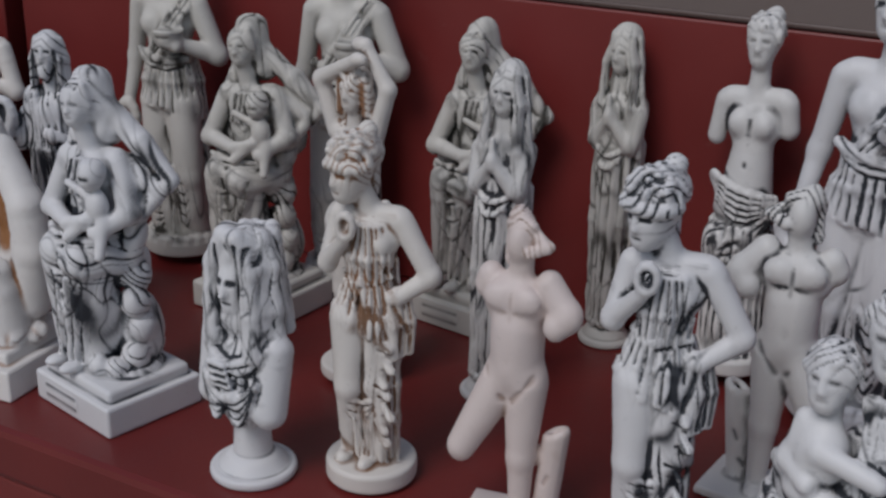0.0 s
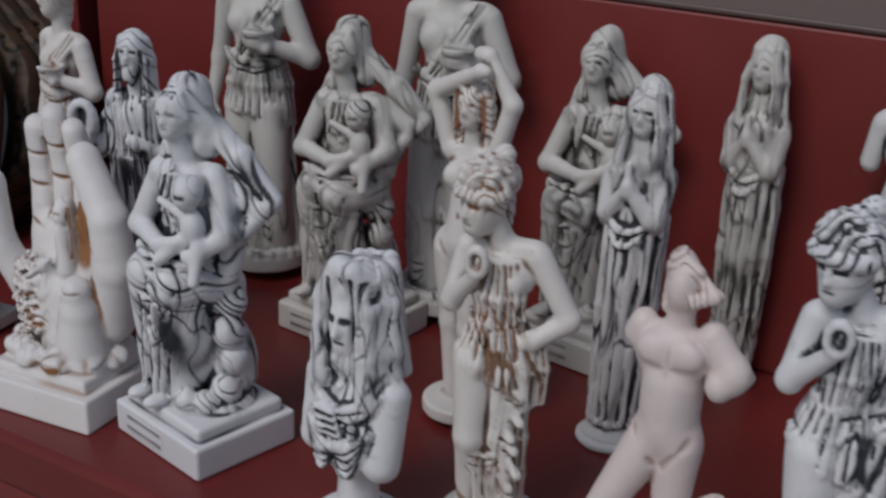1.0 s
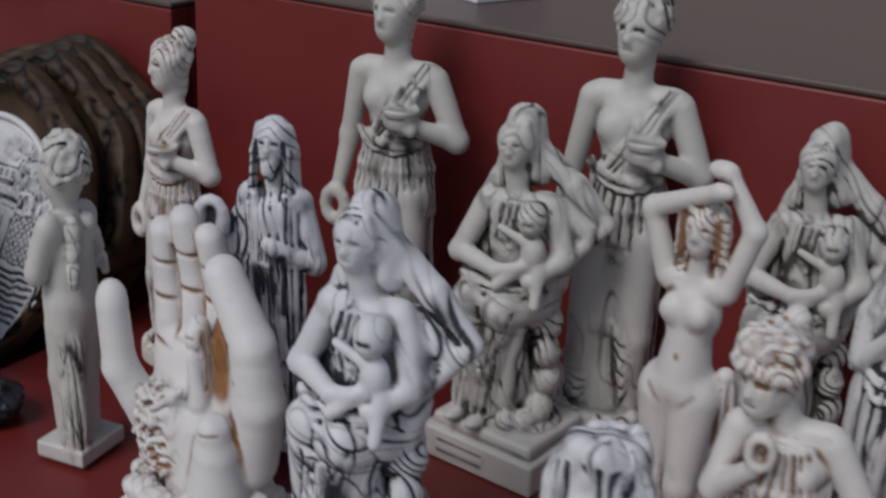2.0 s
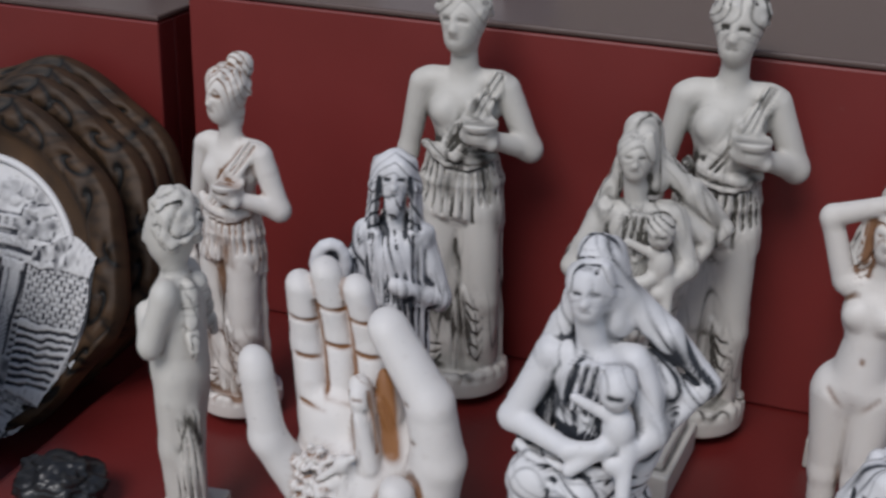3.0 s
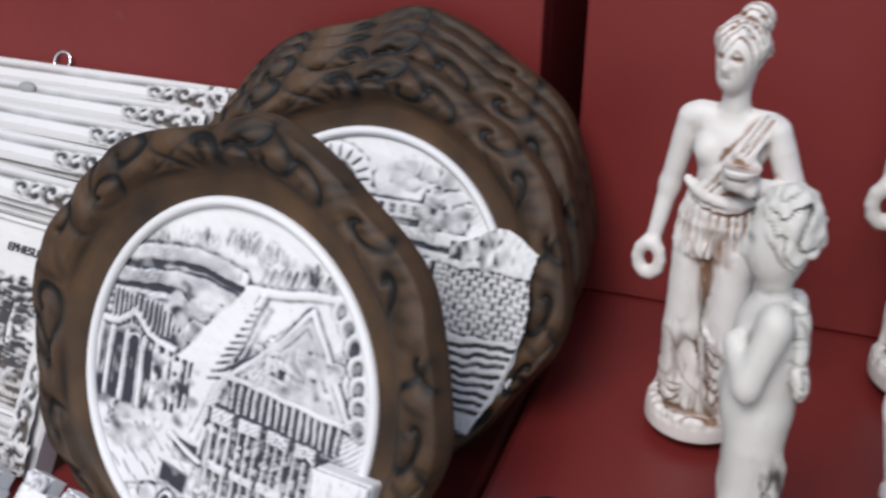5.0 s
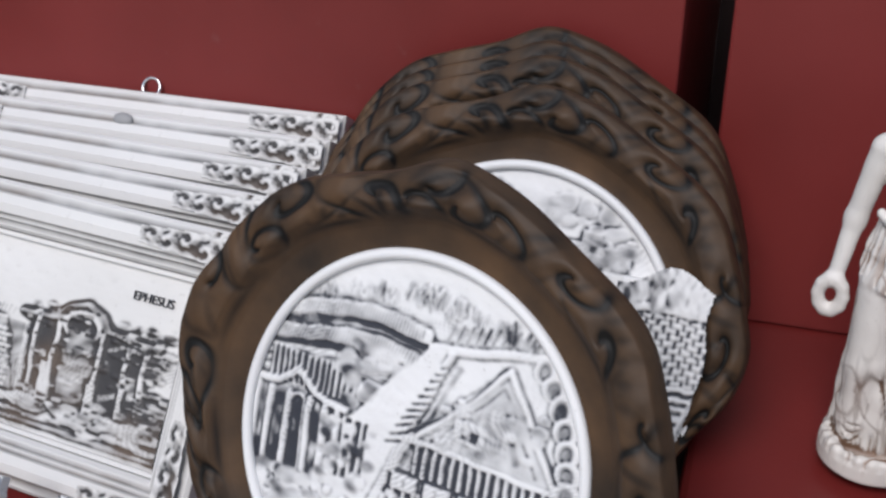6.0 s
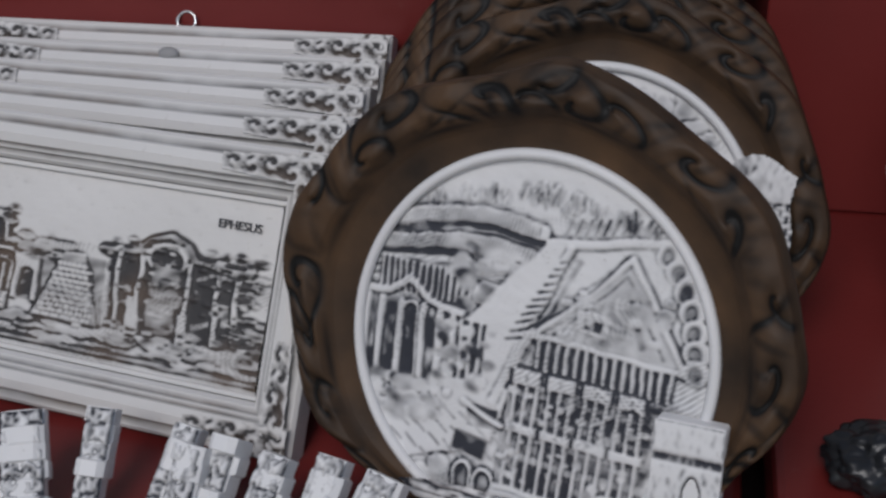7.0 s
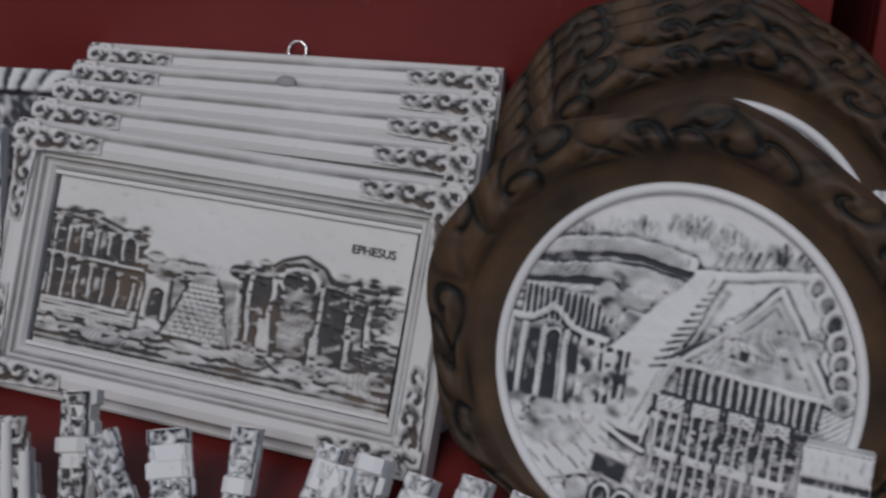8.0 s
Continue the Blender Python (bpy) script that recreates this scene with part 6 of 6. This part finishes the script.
def wall_plate(m, label, view, tower=False, bricks=False):
    """A carved oval wall plate: rim, white bead round the picture, the picture in relief."""
    global RIM
    plate = empty("wall_plate", m, label, "wall plate", "oval souvenir plates")
    if RIM is None:
        v, f, w = rim_mesh()
        RIM = solid("rim", v.tolist(), f, WOOD, plate, "dark brown carved scroll rim", True, w)
    else:
        o = new("rim", RIM.data)
        o.parent = plate
        o["label"] = "dark brown carved scroll rim"
    if not view:
        return plate
    bm = bmesh.new()
    n, k, rings = 160, 8, []
    for i in range(n):
        a = i / n * 2 * math.pi
        ring = []
        for j in range(k):
            b = j / k * 2 * math.pi
            g = 0.0022 * math.cos(b)
            ring.append(bm.verts.new((IN_X + (IN_A - 0.0006 + g) * math.cos(a), -0.0046 - 0.0024 * math.sin(b), IN_Z + (IN_B - 0.0006 + g) * math.sin(a))))
        rings.append(ring)
    for i in range(n):
        for j in range(k):
            bm.faces.new((rings[i][j], rings[i][(j + 1) % k], rings[(i + 1) % n][(j + 1) % k], rings[(i + 1) % n][j]))
    part("picture_bead", bm, RELIEF, plate, "white raised bead round the picture", True)
    pic = view.mesh("picture", RELIEF, plate, lambda u, v: u * u + v * v < 1.0, "white relief of ancient ruins with dark wash", 0.16, (IN_X, -0.0030, IN_Z))
    if tower:
        t = Relief(0.0125, 0.030, 0.0007, 8)
        t.H += 2.0
        t.rect(-1, 0.62, 1, 1, 3.2)
        t.rect(-1, 0.50, 1, 0.58, 1.0, 0.6)
        t.arch(0.2, -0.6, 0.05, 0.28, 2.6)
        t.scatter(-0.9, 0.9, -0.9, -0.5, 14, 0.2, 2.4, 0.7, 1)
        tb = box(-0.0125, 0.0125, -0.0085, 0.0, -0.030, 0.030, 0.0012)
        body = part("tower", tb, RELIEF, plate, "white relief tower that laps over the rim")
        body.location = (IN_X + 0.068, -0.004, IN_Z - 0.040)
        body.rotation_euler = (0, radians(-3), 0)
        t.mesh("tower_face", RELIEF, body, None, "", 0.2, (0, -0.0083, 0))
    if bricks:
        t = Relief(0.0205, 0.0465, 0.0006, 18)
        t.H += 0.8
        t.W += 0.45
        t.by_hand(0.02)
        t.rect(-1.1, 0.52, 1.1, 1.1, 2.2, 0.1)
        t.rect(-1.1, 0.60, 0.1, 1.1, 1.0, 0.7)
        t.scatter(-1.0, 0.3, 0.55, 1.0, 22, 0.14, 2.2, 0.9, 3)
        for j in range(11):
            for i in range(9):
                a = -1.1 + 0.25 * i + 0.12 * (j % 2)
                t.rect(a, -0.06 + 0.053 * j, a + 0.19, -0.025 + 0.053 * j, 1.9, 0.1, 0.03)
        t.poly([(-1.0, -0.10), (0.98, -0.06), (0.30, -1.0), (-1.0, -0.9)], 1.8)
        for k in range(8):
            t.line([(-0.95, -0.22 - 0.085 * k), (0.86 - 0.08 * k, -0.12 - 0.095 * k)], 0.05, 0.0, 0.95)
        t.mesh("brickwork", RELIEF, plate, lambda u, v: (u < 0.98 - 0.75 * np.clip(-v, 0, 1) ** 1.5 + 0.05 * np.sin(9 * v)) & (u > -0.95) & (v < 0.86 + 0.10 * np.sin(3 * u + 1)), "white relief brickwork that laps over the rim", 0.2, (IN_X + 0.064, -0.0118, IN_Z - 0.0035))
        part("brickwork_back", box(IN_X + 0.0455, IN_X + 0.082, -0.0105, -0.003, IN_Z - 0.030, IN_Z + 0.034, 0.001), RELIEF, plate)
        ap = Relief(0.056, 0.0190, 0.0006, 28)                      # paving that covers the rim below
        ap.by_hand(0.03)
        ap.H += 1.5 - 5.5 * np.clip((ap.v + 0.6) / 1.6, 0, 1)
        for k in range(9):
            x = -0.9 + 0.22 * k
            ap.put(np.exp(-((ap.u - x - 0.12 * ap.v) / 0.014) ** 2), -1.0, 0.8)
        for y in (-0.45, 0.1, 0.55):
            ap.put(0.9 * np.exp(-((ap.v - y - 0.08 * np.sin(4 * ap.u)) / 0.035) ** 2), 0.2 - 3.4 * max(0, y + 0.6) / 1.6, 0.7)
        ap.mesh("paving_apron", RELIEF, plate, lambda u, v: (u * u + v * v < 1.0), "white relief paving that covers the rim below", 0.3, (IN_X + 0.004, -0.0098, 0.0195))
    # loose stones at the foot of the picture
    st = Relief(0.046, 0.0105, 0.0007, 9)
    st.scatter(-1, 1, -1, 1, 70, 0.16, 2.6, 0.8, 2)
    st.mesh("foot_rubble", RELIEF, plate, lambda u, v: (u * u + (v * 0.9) ** 2) < 0.98, "rubble at the foot of the relief", 0.4, (IN_X - 0.008, -0.0075, IN_Z - IN_B + 0.0035))
    return plate


TOWN, STREET = town_view(), street_view()
wall_plate(pose(-0.7000, 0.3660, FL, -19.2, 0, -14.0), "oval brown carved plate with white relief of ruins, leaning back", TOWN, True)
wall_plate(pose(-0.6815, 0.4510, FL, -26.5, 0, -4.0), "oval brown carved plate showing a ruined street in relief", STREET, False, True)
wall_plate(pose(-0.6820, 0.4870, FL, -24.0, 0, -1.0), "oval brown carved plate standing second in a stack", STREET)
wall_plate(pose(-0.6830, 0.5065, FL, -22.5, 0, 0.0), "oval brown carved plate leaning in a stack", TOWN)
wall_plate(pose(-0.6840, 0.5260, FL, -21.0, 0, 2.0), "oval brown carved plate at the back of the stack", None)


# ---- framed reliefs ----
def ruin_panel():
    r = Relief(0.094, 0.0430, 0.00062, 13)
    r.gritty, r.sky = 0.7, 0.25
    r.by_hand(0.008)
    r.H += 0.10 * r.noise(9, 3)
    # two-storey columned front
    r.rect(-0.99, -0.42, -0.45, 0.42, 0.5, 0.85)
    for k, (v0, v1) in enumerate(((-0.40, 0.06), (0.12, 0.46))):
        for i in range(7):
            x = -0.96 + 0.083 * i
            r.line([(x, v0), (x, v1 - 0.02 * i)], 0.026, 2.2, 0.0, 0.008)
            r.rect(x - 0.022, v1 - 0.02 * i - 0.02, x + 0.022, v1 + 0.03 - 0.02 * i, 2.4, 0.1, 0.008)
    r.line([(-1.0, 0.09), (-0.44, 0.05)], 0.06, 2.2)
    r.line([(-1.0, 0.52), (-0.76, 0.54), (-0.44, 0.34)], 0.05, 2.0, 0.25)
    r.scatter(-1.0, -0.45, 0.42, 0.58, 18, 0.03, 1.6, 0.9, 1)
    r.rect(-1.0, -0.60, -0.42, -0.42, 1.9)
    for k in range(3):
        r.line([(-1.0, -0.46 - 0.05 * k), (-0.42, -0.48 - 0.05 * k)], 0.012, 1.0, 0.5)
    # street and small gate
    r.rect(-0.40, -0.45, -0.26, 0.02, 1.6)
    r.arch(-0.33, -0.45, -0.16, 0.04, 1.8)
    r.scatter(-0.44, -0.10, 0.0, 0.22, 26, 0.04, 1.5, 0.7, 2)
    r.poly([(-0.28, -0.60), (-0.12, 0.12), (0.00, 0.12), (0.10, -0.60)], 1.1)
    for j in range(11):
        for i in range(6):
            y = -0.56 + 0.055 * j
            x = -0.24 + 0.055 * i * (1 - 0.045 * j) + 0.010 * j + 0.02 * (j % 2)
            r.oval(x, y, 0.026 * (1 - 0.04 * j), 0.022, 1.6, 0.0, 0.35)
    r.W += 0.35 * (np.abs(r.u + 0.08) < 0.2) * (r.v < 0.1) * (r.v > -0.6) * (r.H < 1.25)
    # gate with a round arch
    r.rect(0.16, -0.55, 0.86, 0.26, 0.6, 0.9)
    for x in (0.20, 0.32, 0.58, 0.74, 0.84):
        r.line([(x, -0.56), (x, 0.22)], 0.040, 2.3, 0.0, 0.008)
    r.line([(0.10, 0.24), (0.30, 0.26), (0.36, 0.40), (0.45, 0.48), (0.54, 0.40), (0.60, 0.26), (0.88, 0.22)], 0.07, 2.4, 0.45)
    r.oval(0.45, 0.24, 0.12, 0.17, 2.2)
    r.oval(0.45, 0.22, 0.085, 0.13, 0.2, 0.95)
    r.rect(0.37, -0.50, 0.53, 0.16, 0.9, 0.45)
    r.scatter(0.36, 0.55, -0.5, 0.12, 18, 0.035, 1.6, 0.5, 3)
    r.scatter(0.12, 0.95, 0.14, 0.40, 40, 0.03, 1.7, 1.0, 4)
    r.scatter(-1.0, -0.42, -0.45, 0.5, 60, 0.022, 1.5, 0.9, 14)
    r.scatter(0.15, 0.95, -0.55, 0.2, 70, 0.024, 1.6, 0.9, 15)
    r.rect(0.26, -0.60, 0.32, -0.20, 2.2)
    r.rect(0.55, -0.62, 0.60, -0.30, 2.2)
    r.scatter(0.84, 1.0, -0.5, 0.2, 26, 0.035, 1.4, 0.9, 5)
    for k in range(6):
        r.line([(0.80, -0.30 - 0.05 * k), (0.98, -0.34 - 0.05 * k)], 0.016, 0.3, 0.8)
    # rubble along the foot
    r.scatter(-1.0, 1.0, -0.82, -0.60, 110, 0.045, 1.5, 0.45, 6)
    r.scatter(0.15, 1.0, -0.72, -0.50, 50, 0.04, 1.7, 0.8, 7)
    r.line([(-1.0, -0.86), (1.0, -0.88)], 0.05, 1.2, 0.35)
    return r


def leaf_corner():
    """A corner of acanthus scrolls, 44 x 20 mm, drawn from its outer corner inwards."""
    r = Relief(0.025, 0.0072, 0.0006, 17)
    d = 1.0 - (r.u + 1) / 2
    for i, (u, v, s, hand) in enumerate(((-0.80, 0.1, 0.40, 1), (-0.35, -0.25, 0.36, -1), (0.05, 0.2, 0.32, 1), (0.42, -0.1, 0.26, -1), (0.75, 0.1, 0.2, 1))):
        x, y = (r.u - u) * 2.2, r.v - v
        dd = np.hypot(x, y)
        ph = np.arctan2(y, x) * hand + dd * 7.5
        fall = np.clip(1.3 - dd / (s * 2.3), 0, 1)
        r.H += fall * (1.3 + 2.2 * np.cos(ph))
        r.W = np.maximum(r.W, fall * np.clip(-np.cos(ph) * 3.5 + 0.9, 0, 1))
    r.H = 0.55 * np.clip(r.H, 0, 4)
    r.W = r.W * np.clip(0.75 + 0.6 * r.noise(9, 31), 0.1, 1.1)
    return r


PANEL, CORNER = ruin_panel(), leaf_corner()
FW, FH, RAIL = 0.236, 0.132, 0.022


def rail(length, parent, m, name="rail"):
    """A frame rail with a stepped moulding, mitred at both ends, its outer edge along the bottom."""
    prof = [(0.0, 0.004), (0.0, -0.008), (0.0015, -0.0095), (0.005, -0.0098), (0.0065, -0.0120), (0.0105, -0.0128), (0.0145, -0.0118), (0.0155, -0.0098), (0.0172, -0.0095), (0.0180, -0.0075), (0.0205, -0.0070), (RAIL, -0.0045), (RAIL, 0.004)]
    n = len(prof)
    v = [(-length / 2 + h, y, h) for h, y in prof] + [(length / 2 - h, y, h) for h, y in prof]
    f = [[i, i + 1, n + i + 1, n + i] for i in range(n - 1)] + [[n - 1, 0, n, 2 * n - 1], list(range(n)), list(range(2 * n - 1, n - 1, -1))]
    w = [0.35 if i in (3, 7, 9) else 0.0 for i in range(n)] * 2
    o = solid(name, v, f, RELIEF_WARM, parent, "", False, w)
    o.matrix_basis = m
    return o


def relief_frame(m, label, front, hook, hang=False):
    fr = empty("relief_picture", m, label, "picture", "white framed reliefs")
    rail(FW, fr, pose(0, 0, 0), "rail")
    rail(FW, fr, pose(0, 0, FH, 0, 180, 0), "rail")
    rail(FH, fr, pose(-FW / 2, 0, FH / 2, 0, 90, 0), "rail")
    rail(FH, fr, pose(FW / 2, 0, FH / 2, 0, -90, 0), "rail")
    for sx in (-1, 1):
        for sz in (-1, 1):
            for tall in (False, True):
                o = CORNER.mesh("corner_leaf", RELIEF_WARM, fr, lambda u, v: np.abs(v) < 1.0 - 0.45 * (u + 1) / 2, "carved acanthus corner with dark wash", 0.15)
                if tall:
                    q = pose(sx * (FW / 2 - 0.009), -0.0131, FH / 2 + sz * (FH / 2 - 0.0260), 0, 90 if sz > 0 else -90, 0)
                else:
                    q = pose(sx * (FW / 2 - 0.0260), -0.0134, FH / 2 + sz * (FH / 2 - 0.009)) @ Matrix.Diagonal((-sx, 1, 1, 1))
                o.matrix_basis = q
    if front:
        PANEL.mesh("panel", RELIEF_WARM, fr, None, "white relief of ruined gates under a plain sky", 0.10, (0, -0.002, FH / 2))
        fc = bpy.data.curves.new("lettering", "FONT")
        fc.body, fc.size, fc.extrude, fc.align_x = "EPHESUS", 0.0056, 0.0004, "CENTER"
        tx = new("lettering", fc)
        dg = bpy.context.evaluated_depsgraph_get()
        me = bpy.data.meshes.new_from_object(tx.evaluated_get(dg))
        bpy.data.objects.remove(tx)
        me.materials.clear()
        me.materials.append(INK)
        lt = new("lettering", me)
        lt.parent = fr
        lt["label"] = "dark raised town name EPHESUS"
        lt.matrix_basis = pose(0.075, -0.0029, FH / 2 + 0.028, 90, 0, 0)
        for k in range(2):                                         # a carved band inside the rails
            b = part("inner_band", box(-FW / 2 + RAIL, FW / 2 - RAIL, -0.0046, -0.0026, 0, 0.0022, 0.0004), RELIEF_WARM, fr)
            b.location = (0, 0, RAIL + 0.0005 if k == 0 else FH - RAIL - 0.0027)
    else:
        part("panel", box(-FW / 2 + RAIL, FW / 2 - RAIL, -0.001, 0.002, RAIL, FH - RAIL, 0), RELIEF_WARM, fr, "plain back panel")
    if hang:
        nub = bmesh.new()
        bmesh.ops.create_uvsphere(nub, u_segments=20, v_segments=12, radius=1.0, matrix=Matrix.Translation((0.004, -0.0105, FH - 0.004)) @ Matrix.Diagonal((0.0058, 0.0022, 0.0036, 1)))
        part("hanger_nub", nub, NUB, fr, "dull metal hanger nub", True)
    if hook:
        bm = bmesh.new()
        n, k = 28, 6
        rings = []
        for i in range(n):
            a = i / n * 2 * math.pi
            rings.append([bm.verts.new(((0.0052 + 0.0009 * math.cos(j / k * 6.283)) * math.cos(a), 0.002 + 0.0009 * math.sin(j / k * 6.283), FH + 0.0042 + (0.0052 + 0.0009 * math.cos(j / k * 6.283)) * math.sin(a))) for j in range(k)])
        for i in range(n):
            for j in range(k):
                bm.faces.new((rings[i][j], rings[i][(j + 1) % k], rings[(i + 1) % n][(j + 1) % k], rings[(i + 1) % n][j]))
        part("hanging_ring", bm, METAL, fr, "bright wire hanging ring", True)
    return fr


STACK = [(-0.9064, 0.4124, -8.9, 32.0), (-0.907, 0.444, -6.0, 32.0), (-0.906, 0.474, -4.0, 31.5), (-0.905, 0.504, -2.0, 31.0), (-0.907, 0.534, -0.5, 30.5)]
for i, (x, y, yaw, lean) in enumerate(STACK):
    relief_frame(pose(x, y, FL, -lean, 0, yaw), ("white framed relief of ruins at the front of a leaning stack", "white ornate frame leaning in a stack", "white ornate frame leaning in a stack", "white ornate frame leaning in a stack", "white ornate frame with a bright wire ring")[i], i == 0, i == 4, i == 3)


# ---- magnets, foil, plaque ----
def magnet(x, y, turn, lean, length, width, seed, mat):
    """A chunky cast souvenir: stacked weathered blocks or a row of column stumps, with a carved face."""
    m = empty("relief_magnet", pose(x, y, FL + 0.001, -lean, (seed * 37 % 17 - 8) * 0.9, turn), "small white carved souvenir magnet on the red board", "magnet", "souvenir magnets")
    rng = random.Random(seed)
    n = max(5, int(length / 0.0065))
    bm, rings = bmesh.new(), []
    for i in range(n):                                             # weathered courses, each set in or out
        w, d, o = width / 2 * rng.uniform(0.78, 1.08), rng.uniform(0.004, 0.0085), width * rng.uniform(-0.06, 0.06)
        if width > 0.03:
            w, d = width / 2 * (1.0 if i < 2 else 0.92 - 0.35 * max(0, i - n + 3) / 3), 0.012 if i == 0 else 0.004
        for z in (length * i / n, length * (i + 0.86) / n):
            rings.append([bm.verts.new(q) for q in ((o - w, 0.003, z), (o - w, 0.2 * 0.003 - d, z), (o - 0.55 * w, -d - 0.0015, z), (o + 0.55 * w, -d - 0.0015, z), (o + w, 0.2 * 0.003 - d, z), (o + w, 0.003, z))])
    for p, q in zip(rings, rings[1:]):
        for i in range(6):
            bm.faces.new((p[i], p[(i + 1) % 6], q[(i + 1) % 6], q[i]))
    bm.faces.new(rings[0])
    bm.faces.new(rings[-1])
    part("body", bm, mat, m)
    if width > 0.03:                                               # a temple ruin with column stumps
        for i in range(5):
            col, cx, top = bmesh.new(), -width / 2 + width * (i + 0.5) / 5, length * rng.uniform(0.55, 0.98)
            bmesh.ops.create_cone(col, cap_ends=True, segments=12, radius1=0.0028, radius2=0.0023, depth=top - 0.006, matrix=Matrix.Translation((cx, -0.0085, (top + 0.006) / 2)))
            part("column", col, mat, m)
    r = Relief(width * 0.42, length / 2 * 0.94, 0.0006, seed)
    r.gritty, r.sky = 0.7, 2.0
    r.by_hand(0.07)
    for i in range(n):
        v = -1 + 2 * (i + 0.5) / n
        r.rect(-0.9, v - 0.75 / n, 0.9, v + 0.7 / n, 3.2 + 0.9 * (i % 2), 0.0, 0.06)
        r.oval(rng.uniform(-0.4, 0.4), v, 0.3, 0.5 / n, 1.4, 0.85, 0.5)
    r.scatter(-0.9, 0.9, -1, 1, 34, 0.14, 3.4, 0.9, 1)
    r.mesh("carving", mat, m, None, "carved face with dark wash", 0.3, (0, -0.0062, length / 2))
    return m


for k, (x, y, turn, lean, length, width, mat) in enumerate((
        (-0.928, 0.336, 4, 40, 0.060, 0.015, RELIEF_WARM), (-0.962, 0.331, 14, 44, 0.048, 0.038, RELIEF_WARM), (-0.905, 0.338, 40, 48, 0.046, 0.016, RELIEF), (-0.884, 0.334, 20, 45, 0.050, 0.020, RELIEF),
        (-0.862, 0.340, 3, 42, 0.050, 0.013, RELIEF), (-0.834, 0.342, -12, 45, 0.046, 0.013, RELIEF), (-0.812, 0.340, -18, 45, 0.044, 0.014, RELIEF), (-0.822, 0.332, -10, 45, 0.044, 0.014, RELIEF),
        (-0.793, 0.336, -20, 45, 0.042, 0.015, RELIEF), (-0.770, 0.338, -14, 46, 0.042, 0.014, RELIEF), (-0.752, 0.332, -20, 46, 0.042, 0.015, RELIEF))):
    magnet(x, y, turn, lean, length, width, 40 + k, mat)

foil = bmesh.new()
bmesh.ops.create_icosphere(foil, subdivisions=5, radius=1.0)
for v in foil.verts:
    p = v.co.copy()
    k = 1 + 0.22 * noise.noise(p * 2.1) + 0.12 * noise.noise(p * 5.0) + 0.05 * noise.noise(p * 11.0)
    v.co = Vector((p.x * 0.021 * k, p.y * 0.017 * k, max(0.0, 0.010 + p.z * 0.013 * k)))
fo = tagged(part("foil_lump", foil, BLACK, None, "", True), "crumpled black foil lump lying on the red board", "foil")
fo.location = (-0.556, 0.392, 0.0)


def side_plaque(m, label):
    pl = empty("relief_plaque", m, label, "plaque", "dark relief plaques")
    r = Relief(0.040, 0.064, 0.0009, 61)
    d = np.maximum(np.abs(r.u), np.abs(r.v))
    r.put((d - 0.80) / 0.02, 3.5, 0.0)
    ph = 26 * np.arctan2(r.v, r.u) + 9 * d
    r.H += (d > 0.81) * 0.9 * np.cos(ph)
    r.W = np.maximum(r.W, (d > 0.81) * np.clip(-np.cos(ph) * 1.2 - 0.3, 0, 1))
    r.put((0.79 - d) / 0.02, 0.0, 0.95)
    for k in range(7):
        r.line([(-0.6, -0.6 + 0.18 * k), (0.6, -0.56 + 0.18 * k)], 0.03, 0.6, 0.75)
    part("body", box(-0.040, 0.040, -0.001, 0.006, 0.0, 0.128, 0.002), RELIEF, pl)
    r.mesh("carving", RELIEF, pl, None, "dark relief inside a white corded frame", 0.2, (0, -0.003, 0.064))
    return pl


side_plaque(pose(-1.052, 0.425, FL, -27, 0, 8), "dark relief plaque with a white corded border")
side_plaque(pose(-1.052, 0.500, FL, -24, 0, 2), "dark relief plaque half hidden behind another")


# ---- things on the upper steps ----
def draped_figure():
    p = [B(0, 0, 4, 20, 11, 4, 0, 3.0), C(-6, 0, 10, 8, -4, 0, 60, 8, 1), C(6, 0, 10, 8, 4, 0, 60, 8, 1), C(0, 0, 58, 9, 0, 0, 84, 7, 1), C(-8, 0, 80, 4, 8, 0, 80, 4, 1)]
    p += head(0, -1, 94)
    return p, [("round", (0, 0, 12, 0.03, 2.2), 8, 80, 1.1)], {}


figurine("draped_figurine", draped_figure(), -0.757, 0.650, 0.235, -10, WHITE, "white draped figurine on a long plinth on the upper step", seed=131, z=0.177, cell=0.002, group="figurines on the upper step")
figurine("draped_figurine", draped_figure(), -0.699, 0.682, 0.235, -6, WHITE, "white draped figurine standing behind another on the upper step", seed=132, z=0.177, cell=0.002, group="figurines on the upper step")
figurine("draped_figurine", draped_figure(), -0.662, 0.752, 0.235, 6, WHITE, "white draped figurine at the back of the upper step", seed=133, z=0.177, cell=0.002, group="figurines on the upper step")
carton = empty("carton", pose(-0.4765, 0.675, 0.196, 0, 0, -21), "plain white carton on the grey-brown step", "carton")
part("body", box(-0.0488, 0.0488, 0.0, 0.055, 0.0, 0.075, 0.0012), CARD, carton)
part("lid_flap", box(-0.0480, 0.0480, 0.001, 0.054, 0.0755, 0.0765, 0.0003), CARD, carton, "closed white lid flap")
part("lid_fold", box(-0.0490, 0.0490, -0.0008, -0.0001, 0.058, 0.075, 0.0002), CARD, carton, "folded front edge")
